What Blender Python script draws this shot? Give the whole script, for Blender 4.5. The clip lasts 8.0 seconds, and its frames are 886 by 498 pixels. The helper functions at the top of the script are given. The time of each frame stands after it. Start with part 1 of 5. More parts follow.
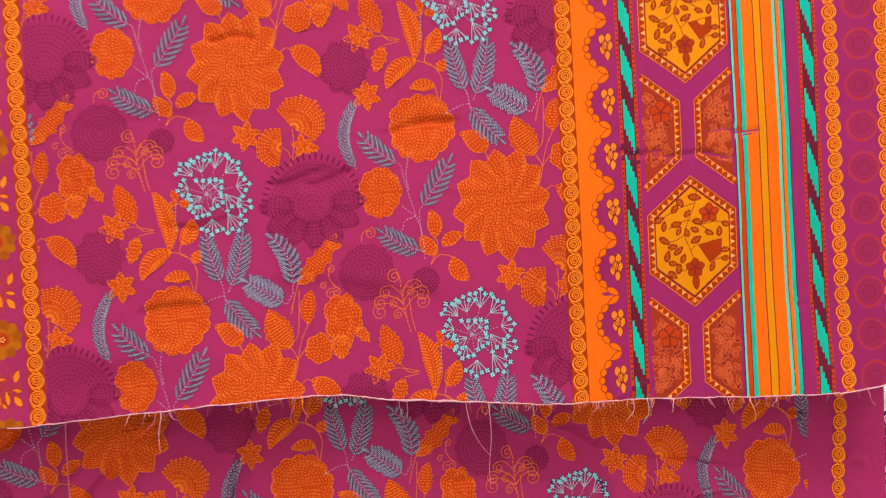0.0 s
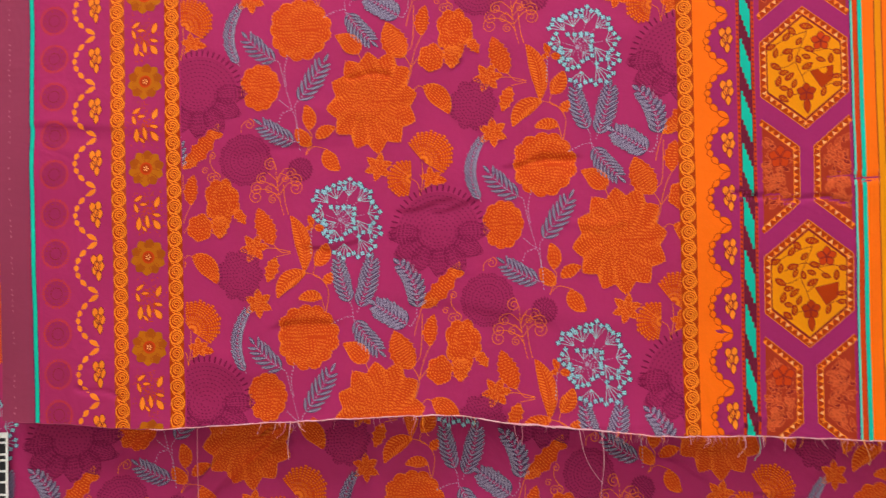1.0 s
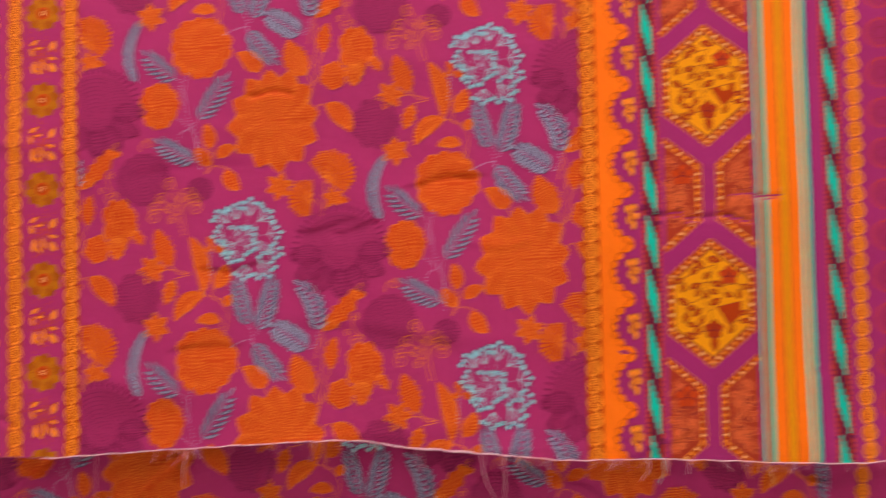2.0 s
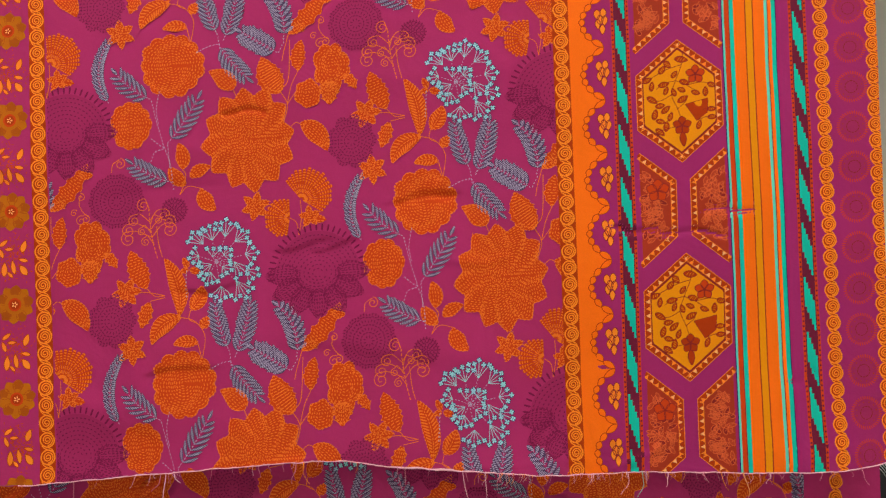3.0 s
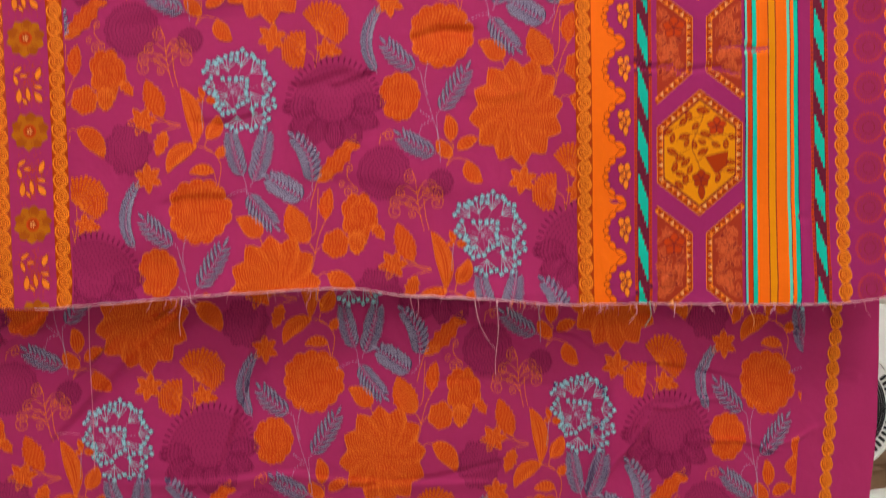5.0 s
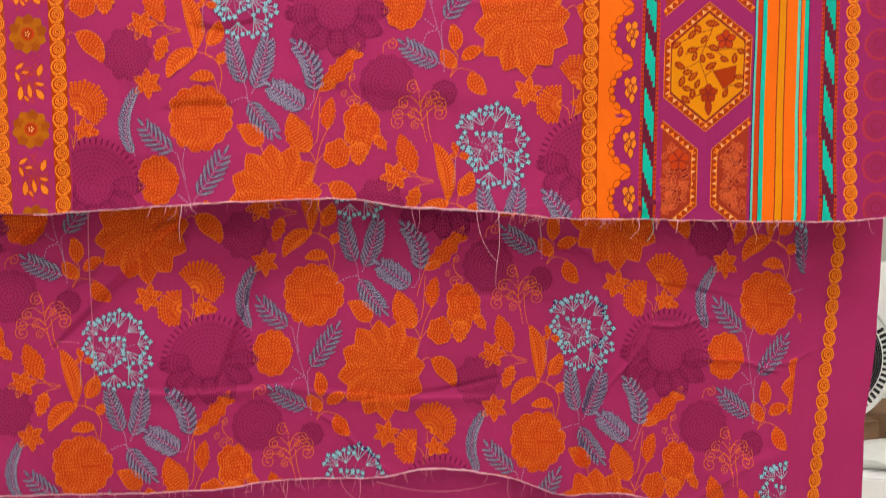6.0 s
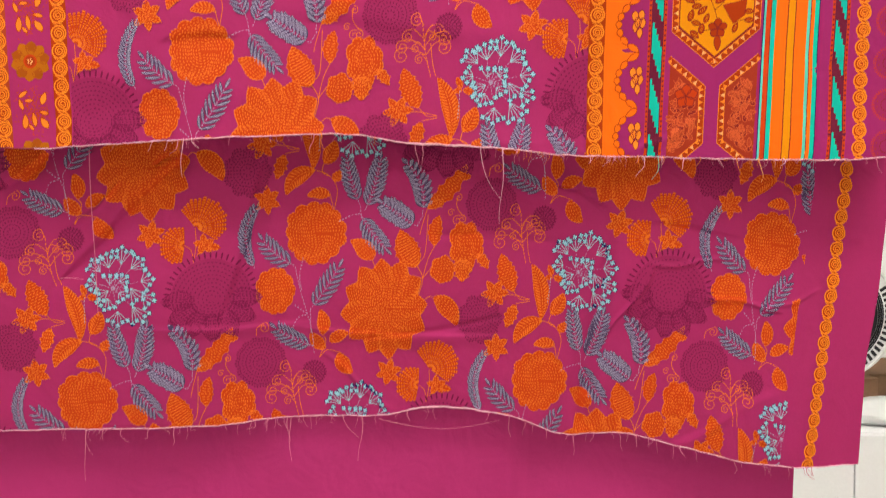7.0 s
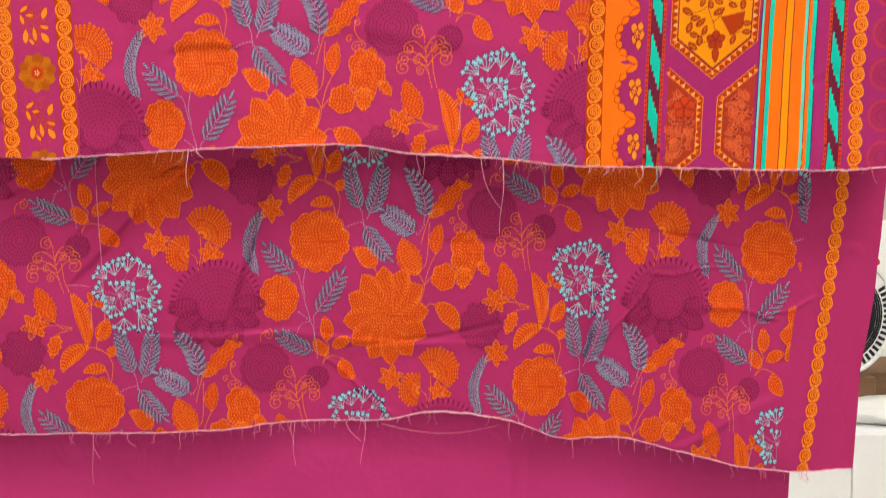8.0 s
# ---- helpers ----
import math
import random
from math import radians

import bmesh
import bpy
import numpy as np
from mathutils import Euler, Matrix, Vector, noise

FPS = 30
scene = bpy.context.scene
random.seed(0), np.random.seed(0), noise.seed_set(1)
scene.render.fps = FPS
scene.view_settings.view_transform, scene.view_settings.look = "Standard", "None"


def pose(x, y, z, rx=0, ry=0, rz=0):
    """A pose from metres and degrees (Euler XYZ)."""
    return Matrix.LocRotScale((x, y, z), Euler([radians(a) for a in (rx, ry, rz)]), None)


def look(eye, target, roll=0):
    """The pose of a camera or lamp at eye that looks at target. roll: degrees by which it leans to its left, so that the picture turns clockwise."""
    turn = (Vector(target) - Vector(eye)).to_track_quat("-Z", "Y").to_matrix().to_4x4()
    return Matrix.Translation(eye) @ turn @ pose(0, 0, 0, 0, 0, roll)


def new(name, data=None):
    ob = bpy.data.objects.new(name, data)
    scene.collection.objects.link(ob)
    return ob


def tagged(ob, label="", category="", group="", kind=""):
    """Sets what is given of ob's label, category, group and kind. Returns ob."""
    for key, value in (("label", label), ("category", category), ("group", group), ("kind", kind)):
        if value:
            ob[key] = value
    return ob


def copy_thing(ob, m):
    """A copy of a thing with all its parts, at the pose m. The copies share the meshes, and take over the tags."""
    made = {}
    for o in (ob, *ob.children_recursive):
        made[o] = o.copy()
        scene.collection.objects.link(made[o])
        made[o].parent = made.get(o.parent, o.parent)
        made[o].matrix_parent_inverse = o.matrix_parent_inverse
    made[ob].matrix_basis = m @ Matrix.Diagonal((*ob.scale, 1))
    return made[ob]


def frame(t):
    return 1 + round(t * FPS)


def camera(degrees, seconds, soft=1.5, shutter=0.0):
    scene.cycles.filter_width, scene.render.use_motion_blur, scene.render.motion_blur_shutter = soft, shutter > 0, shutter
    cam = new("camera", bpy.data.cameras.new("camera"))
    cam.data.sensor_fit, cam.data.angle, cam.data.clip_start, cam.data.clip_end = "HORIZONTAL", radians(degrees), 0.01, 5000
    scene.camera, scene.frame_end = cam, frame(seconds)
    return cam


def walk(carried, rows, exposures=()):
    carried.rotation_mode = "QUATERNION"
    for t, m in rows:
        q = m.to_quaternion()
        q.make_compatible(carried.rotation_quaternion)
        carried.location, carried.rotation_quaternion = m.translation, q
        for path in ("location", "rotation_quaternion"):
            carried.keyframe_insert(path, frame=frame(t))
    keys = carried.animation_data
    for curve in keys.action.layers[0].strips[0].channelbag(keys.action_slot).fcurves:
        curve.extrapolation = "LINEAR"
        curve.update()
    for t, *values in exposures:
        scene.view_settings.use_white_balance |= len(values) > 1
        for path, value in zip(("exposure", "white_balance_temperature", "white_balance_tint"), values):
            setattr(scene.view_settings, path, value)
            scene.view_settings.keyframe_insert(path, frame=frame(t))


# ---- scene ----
cam = camera(66.8, 8.0, soft=1.2, shutter=0.9)
PATH = [
    (0, (0.017, 0.015, 1.266), (0.009, 2.015, 1.325), -4.9),
    (0.5, (0.004, -0.013, 1.276), (-0.042, 1.985, 1.35), -3.9),
    (1, (-0.063, -0.025, 1.282), (-0.201, 1.967, 1.404), -2.4),
    (1.5, (-0.061, -0.025, 1.282), (-0.223, 1.963, 1.431), -2.4),
    (2, (0.032, -0.006, 1.287), (-0.071, 1.985, 1.445), -2.8),
    (2.2, (0.047, -0.009, 1.299), (-0.017, 1.984, 1.452), -3.2),
    (3.3, (0.029, -0.005, 1.316), (-0.013, 1.991, 1.435), -3.8),
    (3.5, (0.027, -0.003, 1.297), (-0.015, 1.994, 1.407), -3.7),
    (4, (0.022, -0.008, 1.259), (-0.012, 1.99, 1.345), -3.5),
    (4.5, (0.011, -0.013, 1.224), (-0.021, 1.985, 1.299), -3.3),
    (5, (0.001, -0.009, 1.167), (-0.022, 1.991, 1.21), -2.8),
    (6.5, (-0.004, -0.003, 1.082), (-0.036, 1.995, 1.005), -1.5),
    (7, (-0.005, -0.002, 1.064), (-0.041, 1.994, 0.943), -1.4),
    (7.5, (-0.006, -0.008, 1.057), (-0.046, 1.986, 0.913), -1.3),
    (8, (-0.004, -0.012, 1.082), (-0.045, 1.982, 0.94), -1.4),
]
EXPOSURES = [(0.0, 0.30), (0.5, 0.33), (1.0, 0.13), (2.0, 0.10), (3.5, -0.14), (4.5, 0.0), (5.0, 0.02), (6.5, 0.33), (7.0, 0.41), (8.0, 0.49)]
walk(cam, [(t, look(eye, target, roll)) for t, eye, target, roll in PATH],
     exposures=EXPOSURES)


# ---- light and exposure ----
world = bpy.data.worlds.new("world")
scene.world = world
world.use_nodes = True
world.node_tree.nodes["Background"].inputs["Color"].default_value = (0.9, 0.95, 1.0, 1)
world.node_tree.nodes["Background"].inputs["Strength"].default_value = 0.25


# ---- materials ----
def lin(r, g, b):
    """Linear colour from display values of 0 to 255."""
    return tuple((c / 255 / 12.92) if c <= 10 else ((c / 255 + 0.055) / 1.055) ** 2.4 for c in (r, g, b)) + (1,)


MATS = {}


def material(name, rgb, rough=0.8, vary=0.10, grain=700.0, bump=0.25, big=6.0, sheen=0.0, metal=0.0):
    """A surface with a fine grain, slow mottling and a fine relief."""
    m = bpy.data.materials.new(name)
    m.use_nodes = True
    nt = m.node_tree
    n, link = nt.nodes, nt.links
    b = n["Principled BSDF"]
    b.inputs["Roughness"].default_value = rough
    b.inputs["Metallic"].default_value = metal
    b.inputs["Sheen Weight"].default_value = sheen
    b.inputs["Specular IOR Level"].default_value = 0.3
    co = n.new("ShaderNodeTexCoord")
    fine = n.new("ShaderNodeTexNoise")
    fine.inputs["Scale"].default_value, fine.inputs["Detail"].default_value = grain, 3
    slow = n.new("ShaderNodeTexNoise")
    slow.inputs["Scale"].default_value, slow.inputs["Detail"].default_value = big, 4
    link.new(co.outputs["Object"], fine.inputs["Vector"])
    link.new(co.outputs["Object"], slow.inputs["Vector"])
    add = n.new("ShaderNodeMath")
    add.operation = "ADD"
    link.new(fine.outputs["Fac"], add.inputs[0])
    link.new(slow.outputs["Fac"], add.inputs[1])
    rng = n.new("ShaderNodeMapRange")
    rng.inputs["From Min"].default_value, rng.inputs["From Max"].default_value = 0.6, 1.4
    rng.inputs["To Min"].default_value, rng.inputs["To Max"].default_value = 1 - vary, 1 + vary
    link.new(add.outputs[0], rng.inputs["Value"])
    mix = n.new("ShaderNodeMix")
    mix.data_type, mix.blend_type = "RGBA", "MULTIPLY"
    mix.inputs["Factor"].default_value = 1
    mix.inputs["A"].default_value = lin(*rgb)
    link.new(rng.outputs["Result"], mix.inputs["B"])
    link.new(mix.outputs["Result"], b.inputs["Base Color"])
    bp = n.new("ShaderNodeBump")
    bp.inputs["Strength"].default_value, bp.inputs["Distance"].default_value = bump, 0.0006
    link.new(fine.outputs["Fac"], bp.inputs["Height"])
    link.new(bp.outputs["Normal"], b.inputs["Normal"])
    MATS[name] = m
    return m


def dye(name, *rgb):
    """A colour printed on the cotton: the weave shows through all of them."""
    m = material(name, rgb, rough=0.8, vary=0.08, grain=900, bump=0.25, big=9)
    n, link = m.node_tree.nodes, m.node_tree.links
    b = n["Principled BSDF"]
    b.inputs["Specular IOR Level"].default_value = 0.12
    # threads of the weave, slightly uneven
    co = n.new("ShaderNodeTexCoord")
    mp = n.new("ShaderNodeMapping")
    mp.inputs["Scale"].default_value = (1500, 1, 90)
    nz = n.new("ShaderNodeTexNoise")
    nz.inputs["Scale"].default_value, nz.inputs["Detail"].default_value = 1.0, 2
    link.new(co.outputs["Object"], mp.inputs["Vector"])
    link.new(mp.outputs["Vector"], nz.inputs["Vector"])
    ro = n.new("ShaderNodeMapRange")
    ro.inputs["To Min"].default_value, ro.inputs["To Max"].default_value = 0.65, 0.9
    link.new(nz.outputs["Fac"], ro.inputs["Value"])
    link.new(ro.outputs["Result"], b.inputs["Roughness"])
    # soft wrinkles of cotton that has lain folded
    wr = n.new("ShaderNodeTexNoise")
    wr.inputs["Scale"].default_value, wr.inputs["Detail"].default_value, wr.inputs["Distortion"].default_value = 16.0, 4, 0.6
    link.new(co.outputs["Object"], wr.inputs["Vector"])
    wb = n.new("ShaderNodeBump")
    wb.inputs["Strength"].default_value, wb.inputs["Distance"].default_value = 0.5, 0.006
    link.new(wr.outputs["Fac"], wb.inputs["Height"])
    link.new(wb.outputs["Normal"], n["Bump"].inputs["Normal"])
    return m


dye("magenta", 176, 45, 104)
dye("purple", 163, 40, 106)
dye("plain_magenta", 184, 50, 114)
dye("plum", 150, 58, 90)
dye("orange", 205, 65, 17)
dye("stitch_orange", 235, 116, 36)
dye("russet", 170, 54, 32)
dye("pale_russet", 220, 98, 52)
dye("light_orange", 248, 138, 36)
dye("band_orange", 250, 112, 14)
dye("mustard", 234, 144, 3)
dye("ochre", 190, 104, 10)
dye("dark_ochre", 172, 82, 14)
dye("rust", 178, 56, 8)
dye("brick", 142, 38, 34)
dye("maroon", 161, 40, 93)
dye("dark_maroon", 124, 24, 72)
dye("wine", 110, 26, 54)
dye("teal", 14, 186, 164)
dye("pale_teal", 158, 206, 222)
dye("mint", 96, 208, 184)
dye("dim_rust", 184, 66, 36)
dye("navy", 40, 36, 96)
dye("slate", 84, 64, 98)
dye("pale_slate", 178, 164, 194)
dye("apricot", 250, 178, 110)
dye("hem_white", 238, 182, 198)
dye("thread_pink", 214, 128, 150)
dye("thread_teal", 120, 200, 180)
material("wall_paint", (232, 230, 222), rough=0.85, vary=0.03, grain=120, big=2)
material("ceiling_paint", (238, 238, 234), rough=0.9, vary=0.02, grain=90, big=2)
material("floor_tile", (236, 235, 228), rough=0.25, vary=0.03, grain=40, big=3, bump=0.05)
material("grout", (150, 148, 140), rough=0.9)
material("cardboard", (128, 98, 74), rough=0.85, vary=0.12, grain=160, big=8)
material("wood", (92, 62, 44), rough=0.5, vary=0.2, grain=60, big=9)
material("white_board", (247, 247, 247), rough=0.5, vary=0.03, grain=200, big=6)
material("white_film", (236, 238, 234), rough=0.35, vary=0.04, grain=60, big=14, bump=0.4)
material("black_ink", (26, 25, 30), rough=0.5, vary=0.1)
material("red_ink", (196, 44, 44), rough=0.6, vary=0.1)
material("partition_paint", (214, 210, 202), rough=0.85, vary=0.04, grain=90, big=3)
glow = bpy.data.materials.new("diffuser_glow")
glow.use_nodes = True
glow.node_tree.nodes["Principled BSDF"].inputs["Base Color"].default_value = (0.9, 0.9, 0.9, 1)
glow.node_tree.nodes["Principled BSDF"].inputs["Emission Color"].default_value = (1.0, 0.965, 0.92, 1)
glow.node_tree.nodes["Principled BSDF"].inputs["Emission Strength"].default_value = 16.0
MATS["diffuser_glow"] = glow


# ---- mesh helpers ----
def part(name, bm, mat, parent=None, label=""):
    """A bmesh as one mesh object, under a thing or a part."""
    me = bpy.data.meshes.new(name)
    bm.to_mesh(me)
    bm.free()
    for m in (mat if isinstance(mat, (list, tuple)) else [mat]):
        me.materials.append(MATS[m])
    ob = new(name, me)
    ob.parent = parent
    return tagged(ob, label)


def box(x0, x1, y0, y1, z0, z1, bevel=0.0):
    bm = bmesh.new()
    bmesh.ops.create_cube(bm, size=1)
    for v in bm.verts:
        v.co = Vector((x0 + (v.co.x + 0.5) * (x1 - x0), y0 + (v.co.y + 0.5) * (y1 - y0), z0 + (v.co.z + 0.5) * (z1 - z0)))
    if bevel:
        bmesh.ops.bevel(bm, geom=bm.edges[:], offset=bevel, segments=2, affect="EDGES", profile=0.6)
    return bm


def empty(name, x=0, y=0, z=0):
    ob = new(name)
    ob.location = (x, y, z)
    ob.empty_display_size = 0.05
    return ob


def tube(points, radius, sides=5):
    """A thin round thread along points, as a bmesh."""
    bm = bmesh.new()
    rings = []
    pts = [Vector(p) for p in points]
    for i, p in enumerate(pts):
        d = (pts[min(i + 1, len(pts) - 1)] - pts[max(i - 1, 0)]).normalized()
        a = d.cross(Vector((0, 1, 0.01))).normalized()
        b = d.cross(a)
        r = radius * (1 - 0.5 * i / len(pts))
        rings.append([bm.verts.new(p + a * math.cos(k * math.tau / sides) * r + b * math.sin(k * math.tau / sides) * r) for k in range(sides)])
    for q, s in zip(rings, rings[1:]):
        for k in range(sides):
            bm.faces.new((q[k], q[(k + 1) % sides], s[(k + 1) % sides], s[k]))
    bm.faces.new(rings[0][::-1])
    bm.faces.new(rings[-1])
    return bm


# ---- cloth surfaces ----
def smooth(t):
    t = np.clip(t, 0, 1)
    return t * t * (3 - 2 * t)


def crease(x, z, x0, z0, x1, z1, depth, width):
    """A pressed line from one end to the other, fading out at both."""
    dx, dz = x1 - x0, z1 - z0
    length = math.hypot(dx, dz)
    t = ((x - x0) * dx + (z - z0) * dz) / length ** 2
    d = ((x - x0) * dz - (z - z0) * dx) / length + 0.0025 * np.sin(t * 7 + x0 * 40)
    ends = smooth((t + 0.05) / 0.2) * smooth((1.05 - t) / 0.2)
    return depth * ends * np.exp(-((d / (0.9 * width)) ** 2))


def step_fold(x, z, x0, z0, x1, z1, depth, width):
    """A fold with one steep side and one long side."""
    dx, dz = x1 - x0, z1 - z0
    length = math.hypot(dx, dz)
    t = ((x - x0) * dx + (z - z0) * dz) / length ** 2
    d = ((x - x0) * dz - (z - z0) * dx) / length + 0.003 * np.sin(t * 5 + z0 * 30)
    ends = smooth((t + 0.1) / 0.3) * smooth((1.1 - t) / 0.3)
    return depth * ends * np.where(d > 0, np.exp(-((d / (3.2 * width)) ** 2)), np.exp(-((d / (0.8 * width)) ** 2)))


def ripple(x, z, amp, seed):
    """Slow unevenness of hanging cotton."""
    s = seed
    return amp * (np.sin(x * 9 + s + 1.5 * np.sin(z * 5 + s)) * 0.5 + np.sin(x * 21 + z * 7 + 2 * s) * 0.22 + np.sin(z * 17 - x * 6 + 3 * s) * 0.2
                  + np.sin(x * 43 - z * 31 + s) * 0.07 + np.sin(x * 30 + z * 58 + 2.2 * s) * 0.06
                  + np.sin(x * 71 + z * 23 + 4 * np.sin(z * 11 + x * 5) + s) * 0.030 + np.sin(z * 97 - x * 19 + 3 * np.sin(x * 13) + s) * 0.026)


FRONT_Y, BACK_Y, PLAIN_Y, TOP = 0.720, 0.760, 0.793, 2.02
FRONT_HEM = ((-0.640, 1.152), (-0.540, 1.146), (-0.500, 1.141), (-0.454, 1.138), (-0.375, 1.141), (-0.246, 1.145), (-0.126, 1.146), (-0.090, 1.142),
             (-0.059, 1.135), (0.032, 1.127), (0.120, 1.116), (0.185, 1.114), (0.324, 1.107), (0.396, 1.104), (0.440, 1.105), (0.500, 1.114))
BACK_HEM = ((-0.766, 0.817), (-0.550, 0.815), (-0.448, 0.816), (-0.279, 0.817), (-0.213, 0.825), (-0.093, 0.823), (-0.047, 0.834), (0.006, 0.831), (0.059, 0.820),
            (0.118, 0.792), (0.185, 0.798), (0.250, 0.782), (0.317, 0.764), (0.389, 0.754), (0.478, 0.756))


def hem_line(table, x):
    """Height of a hem, rounded between its points, with the unevenness of a torn edge."""
    xs, zs = zip(*table)
    w = 0.008
    h = sum(np.interp(x + k * w, xs, zs) for k in (-1.5, -0.5, 0.5, 1.5)) / 4
    return h + 0.0004 * np.sin(x * 130 + 2 * np.sin(x * 47)) + 0.00025 * np.sin(x * 413 + 3 * np.sin(x * 91))


def front_place(u, v):
    """From the cloth as printed to the hanging cloth: it spreads a little towards the top."""
    return u + 0.068 * (u + 0.45) * (v - 1.30), v


def back_place(u, v):
    """The cloth behind hangs askew, drawn in towards its lower outer corner."""
    p, q = u + 0.1, v - 1.0
    return -0.2679 + 1.0131 * p - 0.0896 * p * p + 0.1393 * p * np.clip(q, -0.3, 0.15) + 0.020 * q, 0.9718 + 0.0267 * p - 0.1199 * p * p + (1.0036 - 0.0188 * p) * q


def front_depth(x, z):
    y = FRONT_Y + ripple(x, z, 0.0045, 0.7)
    near = np.exp(-np.maximum(z - 1.13, 0) / 0.05)
    y = y - 0.006 * near * (0.5 + 0.5 * np.sin(x * 16 + 1.0)) - 0.006 * near * np.exp(-((x - 0.06) / 0.09) ** 2)
    y = y + 0.010 * near * smooth((x - 0.40) / 0.1)
    y = y + crease(x, z, -0.219, 1.531, -0.164, 1.530, 0.0030, 0.0036)
    y = y + crease(x, z, 0.199, 1.372, 0.255, 1.367, 0.0030, 0.0036)
    y = y + crease(x, z, 0.249, 1.367, 0.324, 1.358, 0.0030, 0.0036)
    y = y + crease(x, z, 0.300, 1.385, 0.357, 1.384, 0.0022, 0.0042)
    y = y + step_fold(x, z, -0.129, 1.369, -0.071, 1.376, 0.0030, 0.0038)
    y = y + step_fold(x, z, -0.276, 1.333, -0.201, 1.338, 0.0034, 0.0042)
    y = y + crease(x, z, -0.545, 1.189, -0.486, 1.175, 0.0025, 0.0040)
    y = y + crease(x, z, 0.072, 1.111, 0.188, 1.251, 0.0020, 0.0120)
    y = y + crease(x, z, 0.177, 1.112, 0.264, 1.156, -0.0020, 0.0050)
    y = y + step_fold(x, z, -0.314, 1.245, -0.229, 1.252, 0.0030, 0.0050)
    y = y + step_fold(x, z, -0.045, 1.416, 0.045, 1.422, 0.0028, 0.0045)
    y = y + step_fold(x, z, -0.167, 1.372, -0.100, 1.379, 0.0030, 0.0040)
    y = y + step_fold(x, z, -0.605, 1.488, -0.478, 1.485, 0.0022, 0.0060)
    y = y + step_fold(x, z, -0.178, 1.265, 0.008, 1.240, 0.0025, 0.0100)
    y = y + step_fold(x, z, -0.356, 1.441, -0.210, 1.452, 0.0022, 0.0100)
    y = y + step_fold(x, z, -0.310, 1.131, -0.114, 1.147, -0.0030, 0.0080)
    y = y + step_fold(x, z, -0.102, 1.135, 0.055, 1.148, 0.0030, 0.0120)
    y = y + crease(x, z, -0.020, 1.422, 0.042, 1.423, 0.0018, 0.0050)
    y = y + crease(x, z, 0.020, 1.347, 0.093, 1.348, -0.0015, 0.0060)
    y = y + crease(x, z, -0.590, 1.499, -0.416, 1.478, -0.0016, 0.0120)
    y = y + crease(x, z, -0.420, 1.224, -0.181, 1.185, -0.0020, 0.0200)
    y = y + step_fold(x, z, -0.492, 1.169, -0.289, 1.178, 0.0030, 0.0200)
    y = y + crease(x, z, -0.077, 1.261, 0.133, 1.229, -0.0016, 0.0150)
    y = y + crease(x, z, 0.373, 1.196, 0.405, 1.207, 0.0014, 0.0060)
    y = y + crease(x, z, -0.168, 1.548, 0.149, 1.564, -0.0018, 0.0200)
    y = y + crease(x, z, 0.374, 1.212, 0.378, 1.108, -0.0014, 0.0120)
    y = y + crease(x, z, 0.355, 1.158, 0.360, 1.105, -0.0014, 0.0120)
    y = y + crease(x, z, -0.315, 1.499, -0.170, 1.486, -0.0012, 0.0100)
    return y


def back_depth(x, z):
    y = BACK_Y + ripple(x, z, 0.0060, 2.1) + 0.06 * np.maximum(1.0 - z, 0) * smooth((1.0 - z) / 0.1)
    near = np.exp(-np.maximum(z - 0.82, 0) / 0.05)
    y = y - 0.007 * near * (0.5 + 0.5 * np.sin(x * 18 + 2.0))
    y = y + 0.003 * np.exp(-((x - 0.06) / 0.08) ** 2 - ((z - 1.085) / 0.055) ** 2)
    y = y + 0.008 * crease_bowl(x, z)
    y = y + step_fold(x, z, -0.524, 1.091, -0.459, 1.144, 0.0055, 0.0036)
    y = y + step_fold(x, z, -0.465, 0.989, -0.301, 1.137, 0.0066, 0.0042)
    y = y + crease(x, z, -0.445, 1.050, -0.384, 1.100, -0.0028, 0.0027)
    y = y + step_fold(x, z, -0.273, 0.945, -0.212, 1.134, 0.0066, 0.0048)
    y = y + step_fold(x, z, -0.383, 0.933, -0.166, 0.933, -0.0039, 0.0030)
    y = y + step_fold(x, z, -0.193, 0.931, 0.041, 0.911, -0.0033, 0.0036)
    y = y + crease(x, z, -0.141, 0.910, 0.054, 0.938, 0.0022, 0.0036)
    y = y + crease(x, z, 0.163, 0.907, 0.224, 0.996, -0.0033, 0.0027)
    y = y + crease(x, z, 0.215, 0.993, 0.298, 0.998, -0.0033, 0.0027)
    y = y + crease(x, z, 0.272, 0.957, 0.367, 0.939, -0.0033, 0.0027)
    y = y + crease(x, z, 0.342, 0.938, 0.412, 0.960, -0.0022, 0.0027)
    y = y + crease(x, z, 0.111, 1.092, 0.170, 1.059, 0.0033, 0.0027)
    y = y + step_fold(x, z, 0.209, 1.041, 0.322, 1.023, 0.0033, 0.0030)
    y = y + crease(x, z, 0.240, 0.780, 0.362, 0.847, -0.0028, 0.0060)
    y = y + crease(x, z, -0.034, 1.036, 0.119, 1.024, 0.0022, 0.0048)
    y = y + crease(x, z, -0.167, 0.905, -0.085, 0.830, -0.0022, 0.0036)
    y = y + crease(x, z, 0.363, 1.085, 0.398, 1.065, -0.0028, 0.0027)
    y = y + crease(x, z, 0.136, 0.792, 0.167, 1.039, 0.0066, 0.0108)
    y = y + crease(x, z, -0.347, 1.122, -0.307, 1.134, 0.0033, 0.0027)
    y = y + crease(x, z, 0.423, 1.014, 0.461, 1.019, -0.0022, 0.0060)
    return y


def crease_bowl(x, z):
    return np.exp(-((x - 0.13) / 0.05) ** 2) * smooth((1.15 - z) / 0.2)


